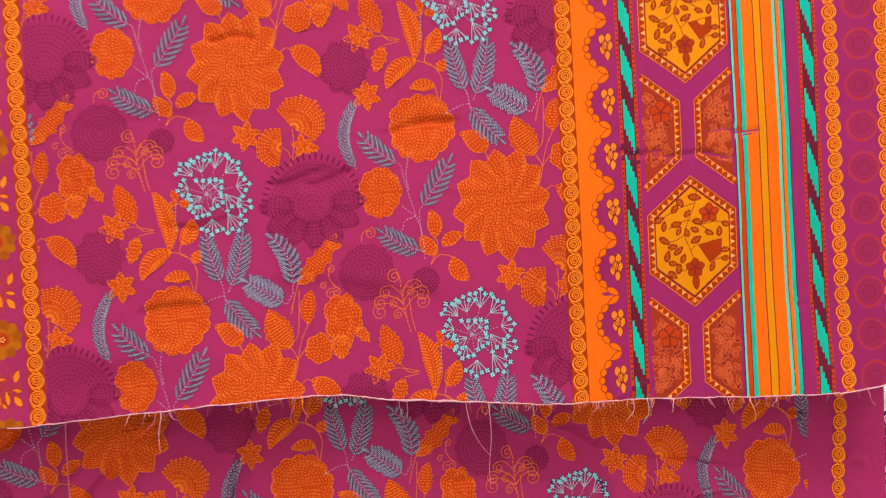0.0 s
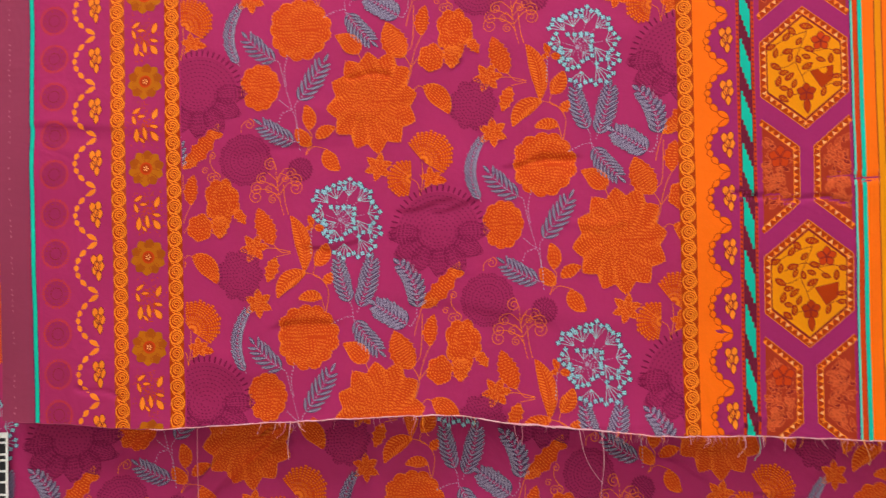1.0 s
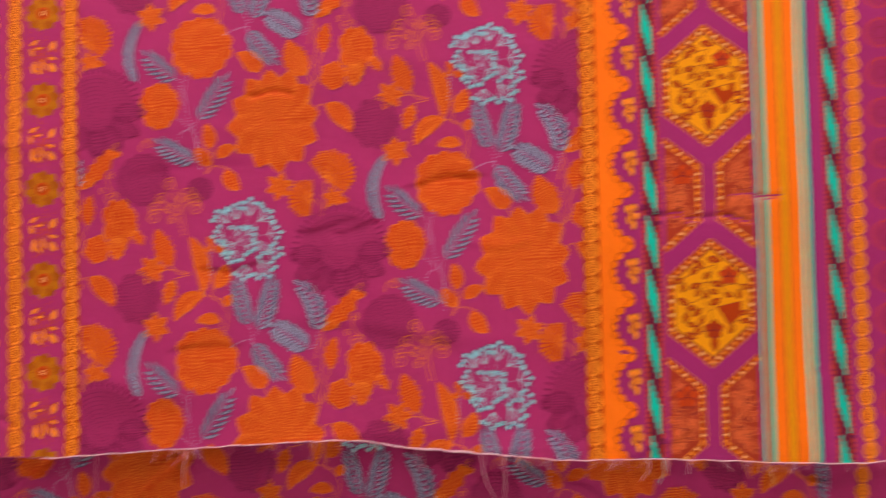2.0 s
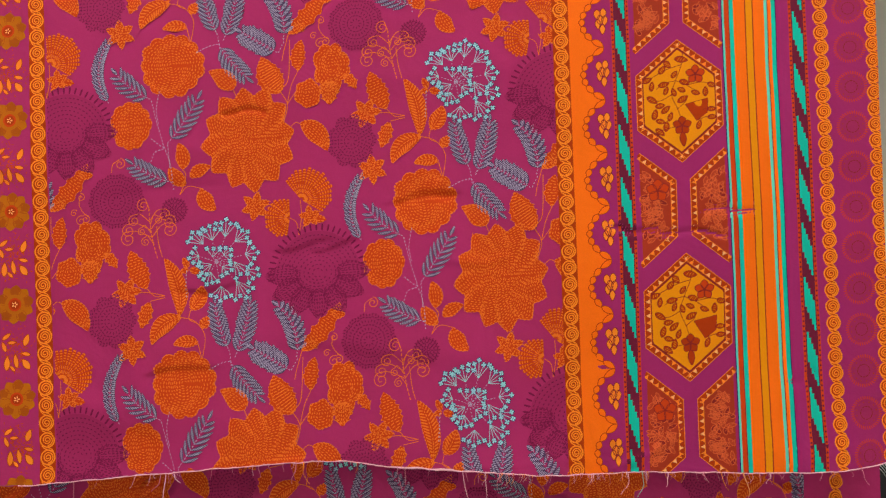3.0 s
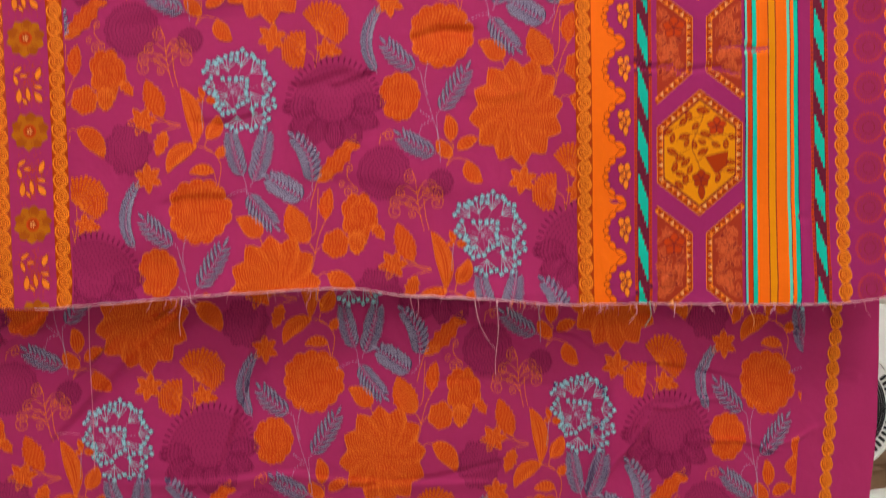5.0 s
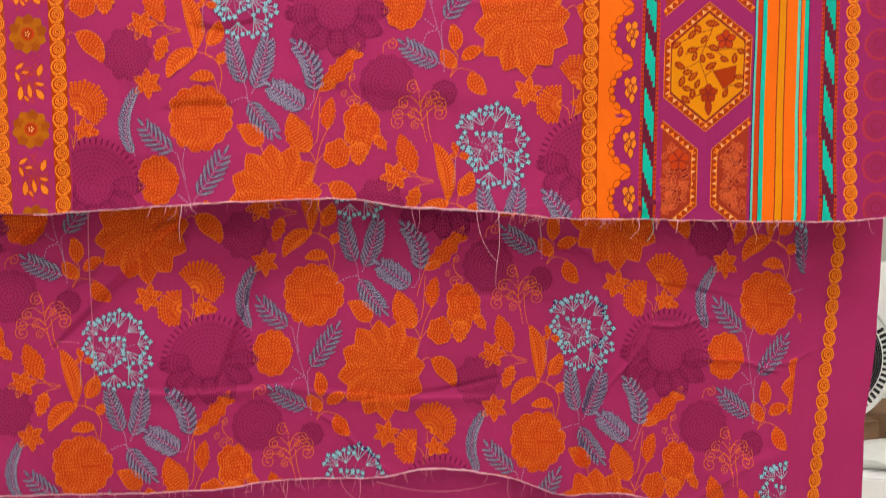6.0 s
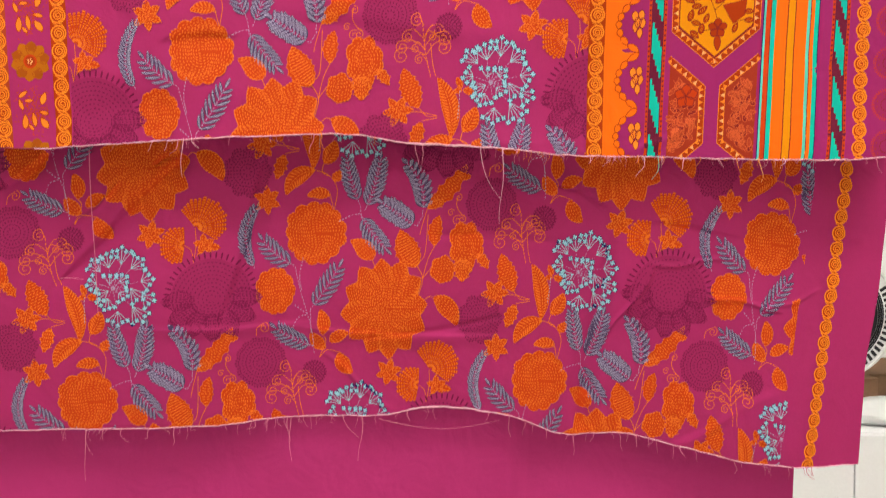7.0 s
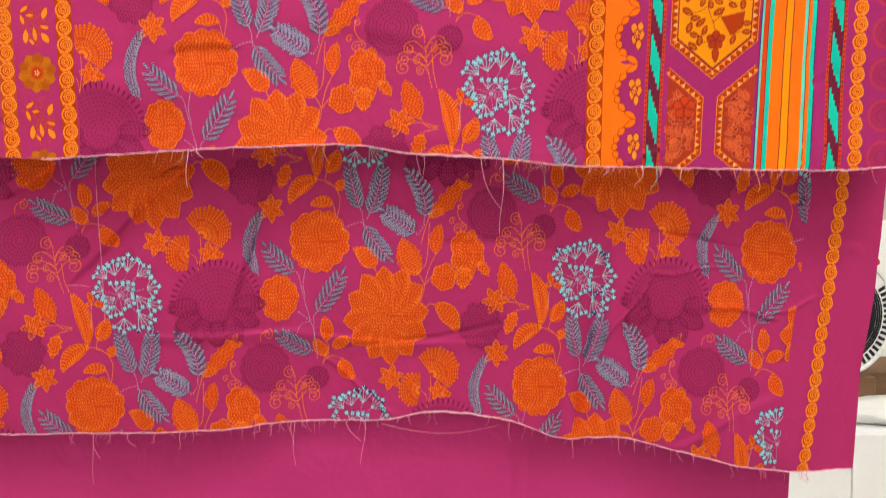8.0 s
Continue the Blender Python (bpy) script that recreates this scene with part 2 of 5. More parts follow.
def plain_depth(x, z):
    return PLAIN_Y + ripple(x, z, 0.006, 4.4) + 0.010 * smooth((x - 0.05) / 0.03) - 0.008 * np.exp(-((x + 0.22) / 0.07) ** 2)


class Cloth:
    """A hanging cloth: where it lies, and where its lower edge runs."""

    def __init__(self, depth, place, hem):
        self.depth, self.place, self.hem = depth, place, hem

    def spot(self, x, z, lift):
        e = 0.0012
        y = self.depth(x, z)
        nx = (self.depth(x + e, z) - self.depth(x - e, z)) / (2 * e)
        nz = (self.depth(x, z + e) - self.depth(x, z - e)) / (2 * e)
        n = np.stack([nx, -np.ones_like(nx), nz], -1)
        n /= np.linalg.norm(n, axis=-1, keepdims=True)
        return np.stack([x, y, z], -1) + n * np.asarray(lift)[..., None], n


def sheet(name, cloth, left, right, bottom, top, step, mat, thick=0.0007):
    """The cloth itself, as a thin solid sheet: left and right give the edges in x by height, bottom the hem by x."""
    rows = int((top - 0.95) / step) if bottom is FRONT_HEM else int((top - 1.15) / step)
    cols = int((right(1.2) - left(1.2)) / step)
    s, t = np.meshgrid(np.linspace(0, 1, cols + 1), np.linspace(0, 1, rows + 1) ** (1.6 if bottom is BACK_HEM else 1.0))
    z = 1.1 + (top - 1.1) * t
    for _ in range(3):
        x = left(z) + (right(z) - left(z)) * s
        low = hem_line(bottom, x) if bottom else 0.3 + 0 * x
        z = low + (top - low) * t
    front, n = cloth.spot(x, z, np.full_like(x, -0.0005))
    back = front - n * thick
    size = (rows + 1) * (cols + 1)
    verts = np.concatenate([front.reshape(-1, 3), back.reshape(-1, 3)])
    i = np.arange(size).reshape(rows + 1, cols + 1)
    a, b, c, d = i[:-1, :-1].ravel(), i[:-1, 1:].ravel(), i[1:, 1:].ravel(), i[1:, :-1].ravel()
    faces = [np.stack([a, b, c, d], 1), np.stack([a, d, c, b], 1) + size]
    for rim, flip in ((i[0], True), (i[-1], False), (i[:, 0], False), (i[:, -1], True)):
        p, q = rim[:-1], rim[1:]
        faces.append(np.stack([q, p, p + size, q + size] if flip else [p, q, q + size, p + size], 1))
    me = bpy.data.meshes.new(name)
    me.from_pydata(verts.tolist(), [], np.concatenate(faces).tolist())
    me.materials.append(MATS[mat])
    for p in me.polygons:
        p.use_smooth = True
    me.normals_split_custom_set_from_vertices(np.concatenate([n.reshape(-1, 3), -n.reshape(-1, 3)]).tolist())
    return new(name, me)


def clip(poly, values):
    """The part of a flat polygon where the value at its corners is above zero."""
    out = []
    for k in range(len(poly)):
        p, q, f, g = poly[k - 1], poly[k], values[k - 1], values[k]
        if (f >= 0) != (g >= 0):
            t = f / (f - g)
            out.append((p[0] + t * (q[0] - p[0]), p[1] + t * (q[1] - p[1])))
        if g >= 0:
            out.append(q)
    return out


def printed(name, polys, cloth, parent, shift=(0, 0), limits=(-9, 9, -9, 9), label=""):
    """A motif printed on a cloth: polygons of (colour, layer, corners), cut at the limits and at the hem."""
    if not polys:
        return None
    u0, u1, v0, v1 = limits
    count = np.array([len(p[2]) for p in polys])
    flat = np.concatenate([np.asarray(p[2], float) for p in polys]) + np.array(shift)
    if flat[:, 0].max() < u0 or flat[:, 0].min() > u1 or flat[:, 1].max() < v0 or flat[:, 1].min() > v1:
        return None
    start = np.concatenate([[0], np.cumsum(count)[:-1]])
    x, z = cloth.place(flat[:, 0], flat[:, 1])
    tests = [flat[:, 0] - u0, u1 - flat[:, 0], flat[:, 1] - v0, v1 - flat[:, 1], z - hem_line(cloth.hem, x) - 0.0006]
    worst = np.minimum.reduceat(np.minimum.reduce(tests), start)
    best = np.minimum.reduce([np.maximum.reduceat(f, start) for f in tests])
    corners, faces, mats, lifts, used = [], [], [], [], []
    for k, (mat, layer, _) in enumerate(polys):
        if best[k] <= 0:
            continue
        poly = [tuple(p) for p in flat[start[k]:start[k] + count[k]]]
        if worst[k] < 0:
            for f in range(5):
                if len(poly) < 3:
                    break
                a = np.array(poly)
                if f < 4:
                    val = (a[:, 0] - u0, u1 - a[:, 0], a[:, 1] - v0, v1 - a[:, 1])[f]
                else:
                    px, pz = cloth.place(a[:, 0], a[:, 1])
                    val = pz - hem_line(cloth.hem, px) - 0.0006
                poly = clip(poly, val)
            if len(poly) < 3:
                continue
        if mat not in used:
            used.append(mat)
        faces.append(list(range(len(corners), len(corners) + len(poly))))
        corners += poly
        lifts += [0.00022 + 0.00006 * layer] * len(poly)
        mats.append(used.index(mat))
    if not faces:
        return None
    c = np.array(corners)
    x, z = cloth.place(c[:, 0], c[:, 1])
    spots, n = cloth.spot(x, z, np.array(lifts))
    # every face looks out of the cloth
    for k, f in enumerate(faces):
        p = c[f]
        area = np.sum(p[:, 0] * np.roll(p[:, 1], -1) - np.roll(p[:, 0], -1) * p[:, 1])
        if area < 0:
            faces[k] = f[::-1]
    me = bpy.data.meshes.new(name)
    me.from_pydata(spots.tolist(), [], faces)
    for m in used:
        me.materials.append(MATS[m])
    me.polygons.foreach_set("material_index", mats)
    me.polygons.foreach_set("use_smooth", [True] * len(faces))
    me.normals_split_custom_set_from_vertices(n.tolist())
    ob = new(name, me)
    ob.parent = parent
    return tagged(ob, label)


# ---- drawing of the printed motifs: lists of (colour, layer, corners) ----
rnd = random.Random(5)


def strip(points, width, mat, layer=2, taper=False):
    """A continuous printed line."""
    out = []
    fine = [points[0]]
    for p, q in zip(points, points[1:]):
        k = max(1, math.ceil(math.hypot(q[0] - p[0], q[1] - p[1]) / 0.004))
        fine += [(p[0] + (q[0] - p[0]) * i / k, p[1] + (q[1] - p[1]) * i / k) for i in range(1, k + 1)]
    points = fine
    n = len(points)
    side = []
    for i in range(n):
        p, q = points[max(i - 1, 0)], points[min(i + 1, n - 1)]
        dx, dy = q[0] - p[0], q[1] - p[1]
        d = math.hypot(dx, dy) or 1
        w = width / 2 * ((1 - i / n) if taper else 1)
        side.append((-dy / d * w, dx / d * w))
    for i in range(n - 1):
        (ax, ay), (bx, by), (sx, sy), (tx, ty) = points[i], points[i + 1], side[i], side[i + 1]
        out.append((mat, layer, [(ax - sx, ay - sy), (bx - tx, by - ty), (bx + tx, by + ty), (ax + sx, ay + sy)]))
    return out


def dash(x, y, angle, length, width, mat, layer=2):
    c, s = math.cos(angle), math.sin(angle)
    l, w = length / 2, width / 2
    return (mat, layer, [(x + c * a - s * b, y + s * a + c * b) for a, b in ((-l, -w * 0.5), (-l * 0.6, -w), (l * 0.6, -w), (l, -w * 0.5), (l, w * 0.5), (l * 0.6, w), (-l * 0.6, w), (-l, w * 0.5))])


def stitches(points, mat, length=0.0030, gap=0.0020, width=0.0009, layer=2):
    """Running stitches along a line."""
    out = []
    pts = np.array(points, float)
    seg = np.hypot(*np.diff(pts, axis=0).T)
    along = np.concatenate([[0], np.cumsum(seg)])
    pitch = length + gap
    m = np.arange(rnd.random() * gap + length / 2, along[-1] - length / 2, pitch)
    x, y = np.interp(m, along, pts[:, 0]), np.interp(m, along, pts[:, 1])
    x2, y2 = np.interp(m + 0.0008, along, pts[:, 0]), np.interp(m + 0.0008, along, pts[:, 1])
    for px, py, ang in zip(x.tolist(), y.tolist(), np.arctan2(y2 - y, x2 - x).tolist()):
        out.append(dash(px, py, ang + rnd.uniform(-0.14, 0.14), length * rnd.uniform(0.8, 1.15), width * rnd.uniform(0.85, 1.15), mat, layer))
    return out


def ground(centre, radius, mat, layer=0, cell=0.0032, steps=72):
    """A filled outline given by its radius at each angle."""
    out = []
    ang = np.arange(steps) * math.tau / steps
    r = np.array([radius(a) for a in ang], float)
    if r.ndim == 1:
        r = np.stack([r * np.cos(ang), r * np.sin(ang)], 1)
    rings = max(2, int(np.hypot(*r.T).max() / cell))
    for k in range(rings):
        a, b = k / rings, (k + 1) / rings
        for i in range(steps):
            j = (i + 1) % steps
            p, q = r[i], r[j]
            if k == 0:
                if i % 2 == 0:
                    o = r[(i + 2) % steps]
                    out.append((mat, layer, [(centre[0], centre[1]), (centre[0] + p[0] * b, centre[1] + p[1] * b), (centre[0] + q[0] * b, centre[1] + q[1] * b), (centre[0] + o[0] * b, centre[1] + o[1] * b)]))
            else:
                out.append((mat, layer, [(centre[0] + p[0] * a, centre[1] + p[1] * a), (centre[0] + p[0] * b, centre[1] + p[1] * b), (centre[0] + q[0] * b, centre[1] + q[1] * b), (centre[0] + q[0] * a, centre[1] + q[1] * a)]))
    return out


def blossom(c, rx, ry, lobes, amp, pointed=False, rot=0.0, mat="orange", ink="stitch_orange", row=0.0030, rough=0.02, twist=0.0, outline=True, swirl=0.0):
    """A flower filled with rows of running stitches."""
    seed = rnd.random() * 6

    def radius(a, s=1.0):
        t = lobes * (a - rot) / 2 + twist * (1 - s)
        f = 1 - amp * (abs(math.asin(math.sin(t))) * 2 / math.pi) ** 1.05 if pointed else 1 - amp + amp * abs(math.cos(t)) ** 0.7
        f *= 1 + rough * math.sin(3 * a + seed) + rough * math.sin(5 * a + 2 * seed)
        return f

    def edge(a):
        f = radius(a)
        return (f * rx * math.cos(a), f * ry * math.sin(a))

    out = ground(c, edge, mat, steps=max(60, lobes * 8))
    rows = int(min(rx, ry) / (row * 0.88))
    for k in range(rows):
        s = 1 - (k + 0.42) / rows * 0.97
        path = []
        flat = 1 if pointed else max(0.25, s)
        for i in range(97):
            a = i * math.tau / 96
            f = (1 + (radius(a, s) - 1) * flat) * s * (1 + swirl * 0.05 * math.sin(2 * a + 9 * s))
            path.append((c[0] + f * rx * math.cos(a), c[1] + f * ry * math.sin(a)))
        out += stitches(path, ink, 0.0028, 0.0015, 0.00105)
    if outline:
        out += stitches([(c[0] + edge(i * math.tau / 160)[0], c[1] + edge(i * math.tau / 160)[1]) for i in range(161)], ink, 0.0034, 0.0006, 0.0008)
    return out


def axis(base, tip, bend):
    """A bowed line from base to tip, with its side direction."""
    dx, dy = tip[0] - base[0], tip[1] - base[1]

    def at(t):
        o = bend * 4 * t * (1 - t)
        return base[0] + dx * t - dy * o, base[1] + dy * t + dx * o

    def side(t):
        p, q = at(t - 0.01), at(t + 0.01)
        d = math.hypot(q[0] - p[0], q[1] - p[1]) or 1
        return -(q[1] - p[1]) / d, (q[0] - p[0]) / d
    return at, side, math.hypot(dx, dy)


def leaf(base, tip, width, bend=0.0, teeth=0, tooth=0.0, style="rows", mat="orange", ink="stitch_orange", full=0.85, layer=0, line=0.0008):
    """A leaf from its stalk to its tip; rows: stitches along it, herring: slanted stitches on both sides of a rib."""
    at, side, length = axis(base, tip, bend)

    def half(t):
        w = width / 2 * math.sin(math.pi * min(max(t, 0), 1) ** full) ** 0.8
        if teeth:
            w *= 1 - tooth * abs(math.sin(teeth * math.pi * t))
        return max(w, 0)

    def point(t, s):
        (x, y), (sx, sy) = at(t), side(t)
        h = half(t) * s
        return x + sx * h, y + sy * h

    out = []
    n = max(6, int(length / 0.003), teeth * 4)
    for i in range(n):
        a, b = i / n, (i + 1) / n
        for s0, s1 in ((-1, -0.34), (-0.34, 0.34), (0.34, 1)):
            out.append((mat, layer, [point(a, s0), point(b, s0), point(b, s1), point(a, s1)]))
    for s in (-1, 1):
        edge = [point(i / 24, s) for i in range(25)]
        out += strip(edge, line, ink, layer + 2) if style == "none" else stitches(edge, ink, 0.0030, 0.0007, line, layer + 2)
    if style == "rows":
        rows = max(2, int(width / 0.0027))
        for k in range(rows):
            s = -1 + (k + 0.5) * 2 / rows
            out += stitches([point(0.06 + 0.88 * i / 20, s) for i in range(21)], ink, 0.0028, 0.0014, 0.0011, layer + 2)
    elif style == "herring":
        out += stitches([point(i / 20, 0) for i in range(21)], ink, 0.0035, 0.0008, 0.0010, layer + 2)
        m = max(3, int(length / 0.0034))
        for i in range(m):
            t = (i + 0.5) / m
            (x, y), (sx, sy) = at(t), side(t)
            for s in (-1, 1):
                w = half(t)
                ang = math.atan2(sy * s, sx * s) - s * 0.6
                if w > 0.0015:
                    out.append(dash(x + sx * s * w * 0.55 + sy * 0.001, y + sy * s * w * 0.55 - sx * 0.001, ang, w * 0.80, 0.0015, ink, layer + 2))
    elif style == "cross":
        m = max(3, int(length / 0.0030))
        for i in range(m):
            t = (i + 0.5) / m
            (x, y), (sx, sy) = at(t), side(t)
            w = half(t) * 1.5
            k = max(1, int(w / 0.004))
            for j in range(k):
                o = (-0.5 + (j + 0.5) / k) * w
                out.append(dash(x + sx * o, y + sy * o, math.atan2(sy, sx) + rnd.uniform(-0.3, 0.3), w / k * 0.72, 0.0011, ink, layer + 2))
    return out


def stem(points, mat="stitch_orange", width=0.0008, dotted=False, layer=2):
    """A smooth stalk through a few points."""
    p = [Vector((*a, 0)) for a in points]
    p = [p[0] * 2 - p[1]] + p + [p[-1] * 2 - p[-2]]
    path = []
    for i in range(1, len(p) - 2):
        for k in range(10):
            t = k / 10
            q = 0.5 * ((2 * p[i]) + (p[i + 1] - p[i - 1]) * t + (2 * p[i - 1] - 5 * p[i] + 4 * p[i + 1] - p[i + 2]) * t * t + (3 * p[i] - p[i - 1] - 3 * p[i + 1] + p[i + 2]) * t ** 3)
            path.append((q.x, q.y))
    path.append((p[-2].x, p[-2].y))
    if dotted:
        return stitches(path, mat, 0.0022, 0.0017, 0.0008, 3)
    return strip(path, width, mat, layer)


def fern(base, tip, pairs, length, bend=0.0, angle=0.68, width=0.0043, start=0.12, mat="slate", ink="pale_slate"):
    """A feathery leaf: hatched leaflets on both sides of a dotted rib."""
    at, side, total = axis(base, tip, bend)
    out = stitches([at(i / 20) for i in range(21)], ink, 0.0022, 0.0014, 0.0008, 4)
    spots = [(start + (1 - start) * i / pairs, s) for i in range(pairs) for s in (-1, 1)] + [(0.97, 0)]
    for t, s in spots:
        (x, y), (sx, sy) = at(t), side(t)
        fwd = (sy, -sx)
        l = 1.16 * length * (0.72 + 0.42 * math.sin(math.pi * min(1, t + 0.1))) * rnd.uniform(0.92, 1.08)
        c, d = math.cos(angle * abs(s)), math.sin(angle) * s
        dx, dy = fwd[0] * c + sx * d, fwd[1] * c + sy * d
        tipx, tipy = x + dx * l, y + dy * l
        la, ls, _ = axis((x + dx * 0.0006, y + dy * 0.0006), (tipx, tipy), 0.05 * s)
        n = 5
        prof = [width / 2 * math.sin(math.pi * ((i + 0.25) / (n + 0.5)) ** 0.9) for i in range(n + 1)]
        for i in range(n):
            a, b = la(i / n), la((i + 1) / n)
            p, q = ls(i / n), ls((i + 1) / n)
            out.append((mat, 0, [(a[0] - p[0] * prof[i], a[1] - p[1] * prof[i]), (b[0] - q[0] * prof[i + 1], b[1] - q[1] * prof[i + 1]), (b[0] + q[0] * prof[i + 1], b[1] + q[1] * prof[i + 1]), (a[0] + p[0] * prof[i], a[1] + p[1] * prof[i])]))
        m = max(3, int(l / 0.0021))
        for k in range(m):
            u = (k + 0.7) / (m + 0.6)
            a = la(u)
            out.append(dash(a[0], a[1], math.atan2(dy, dx) + 0.9 * (s or 1), width * 0.80 * math.sin(math.pi * u) ** 0.6, 0.0008, ink, 2))
    return out


def spiral(c, r, turns, start, hand=1, mat="stitch_orange", width=0.0008):
    path = []
    n = int(turns * 16)
    for i in range(n + 1):
        t = i / n
        a = start + hand * t * turns * math.tau
        q = r * (1 - 0.82 * t)
        path.append((c[0] + q * math.cos(a), c[1] + q * math.sin(a)))
    return strip(path, width, mat, 2)


def fan(c, r, a0, a1, rays, mat="orange", ink="stitch_orange"):
    """A carnation: rays that spread from one point, long stitches at the root and ladder stitches at the rim."""
    out = []
    for k in range(rays):
        t = (k + 0.5) / rays
        a = a0 + (a1 - a0) * t
        q = r * (0.66 + 0.34 * math.sin(math.pi * t) ** 0.7) * (0.97 + 0.03 * math.cos(k * 2.1))
        half = abs(a1 - a0) / rays * 0.47
        n = 8
        for i in range(n):
            s0, s1 = 0.04 + 0.96 * i / n, 0.04 + 0.96 * (i + 1) / n
            e0, e1 = (half * (0.5 if g > 0.97 else 1) for g in (s0, s1))
            out.append((mat, 0, [(c[0] + q * s * math.cos(a + h), c[1] + q * s * math.sin(a + h)) for s, h in ((s0, -e0), (s1, -e1), (s1, e1), (s0, e0))]))
        out += stitches([(c[0] + q * s * math.cos(a), c[1] + q * s * math.sin(a)) for s in (0.08, 0.35, 0.62)], ink, 0.0040, 0.0010, 0.0009, 2)
        m = int(q / 0.0027)
        for i in range(int(m * 0.6), m):
            s = (i + 0.5) / m
            out.append(dash(c[0] + q * s * math.cos(a), c[1] + q * s * math.sin(a), a + math.pi / 2, max(1.5 * half * s * q, 0.0018), 0.0012, ink, 2))
    return out


def floret(x, y, r, mat="pale_teal"):
    """A tiny flower of four square petals with an outline."""
    a0 = rnd.uniform(0, 1.5)
    out = []
    for k in range(4):
        a = a0 + k * math.pi / 2
        px, py = x + r * 0.6 * math.cos(a), y + r * 0.6 * math.sin(a)
        for grow, m, l in ((1.5, "navy", 1), (1.0, mat, 2)):
            h = r * 0.42 * grow
            out.append((m, l, [(px + h * (cx * math.cos(a) - cy * math.sin(a)), py + h * (cx * math.sin(a) + cy * math.cos(a))) for cx, cy in ((-1.1, -0.75), (1, -1), (1, 1), (-1.1, 0.75))]))
    return out


def umbel(c, size):
    """A dill-like flower: sprays of thin stalks that end in tiny florets; each spray has its node, way, count, reach and spread."""
    out = []
    root = (c[0] - 12 * size, c[1] - 6 * size)
    for nx, ny, way, n, reach, spread in ((5, 38, 85, 5, 30, 75), (-18, 33, 100, 5, 25, 95), (-34, 27, 130, 5, 28, 75), (-42, 6, 188, 5, 17, 150), (-20, -10, 205, 4, 22, 75), (-22, -24, 250, 5, 21, 110),
                                          (-5, -50, 265, 5, 25, 95), (22, -42, 300, 5, 34, 66), (40, -24, 322, 4, 24, 80), (20, -8, 305, 4, 30, 60), (40, 4, 5, 5, 21, 130), (22, 28, 35, 5, 27, 80),
                                          (-18, 3, 82, 3, 18, 80), (2, 5, 35, 5, 15, 160), (-1, -15, 318, 4, 17, 105)):
        px, py = c[0] + nx * size, c[1] + ny * size
        out += stitches([root, (px, py)], "pale_slate", 0.0022, 0.0014, 0.0006, 1)
        for k in range(n):
            b = math.radians(way + (k / (n - 1) - 0.5) * spread)
            q = reach * size * (1.0, 0.84, 1.06, 0.88, 1.0)[k]
            ex, ey = px + q * math.cos(b), py + q * math.sin(b)
            out += strip([(px, py), (ex, ey)], 0.0006, "pale_teal", 1)
            out += floret(ex, ey, 0.0025)
    return out


def ring_flower(c, r, lobes, mat="maroon", ink="dark_maroon", scallop=0.07, tall=1.0):
    """A round flower in two close shades, with rings of stitches across and along."""
    out = ground(c, lambda a: (r * math.cos(a) * (1 - scallop + scallop * abs(math.cos(lobes * a / 2))), tall * r * math.sin(a) * (1 - scallop + scallop * abs(math.cos(lobes * a / 2)))), mat)
    for k, s in enumerate((0.16, 0.3, 0.44, 0.58, 0.72, 0.86, 0.96)):
        n = max(6, int(math.tau * r * s / 0.0034))
        for i in range(n):
            a = (i + 0.5 * (k % 2)) * math.tau / n
            turn = math.pi / 2 if k % 2 else 0
            f = s * (1 - scallop * s * (1 - abs(math.cos(lobes * a / 2))))
            out.append(dash(c[0] + r * f * math.cos(a), c[1] + tall * r * f * math.sin(a), a + turn + rnd.uniform(-0.2, 0.2), 0.0028, 0.0011, ink))
    return out


def crown_flower(c, r):
    """A large half-open flower: a fringe of bars above, pointed petals below."""
    out = []
    top = (c[0], c[1])
    out += ground(top, lambda a: r * (0.86 if math.sin(a) > -0.15 else 0.86 - 0.30 * abs(math.sin(a * 4.5))), "maroon")
    for k in range(27):
        a = math.pi * (-0.03 + 1.06 * k / 26)
        out.append(dash(c[0] + r * 0.94 * math.cos(a), c[1] + r * 0.94 * math.sin(a), a, r * 0.14, 0.0020, "dark_maroon"))
    for k in range(9):
        s = 0.82 - k * 0.09
        path = [(c[0] + r * s * math.cos(i * math.tau / 60), c[1] + r * s * math.sin(i * math.tau / 60) * (0.95 if math.sin(i * math.tau / 60) > 0 else 0.72)) for i in range(61)]
        out += stitches(path, "dark_maroon", 0.0024, 0.0022, 0.0012)
    for k in range(7):
        a = math.pi * (1.0 + (k + 0.0) / 6)
        out += leaf((c[0] + 0.35 * r * math.cos(a), c[1] + 0.30 * r * math.sin(a)), (c[0] + r * 1.08 * math.cos(a), c[1] + r * 0.93 * math.sin(a)), r * 0.42, mat="maroon", ink="dark_maroon", layer=1)
    return out


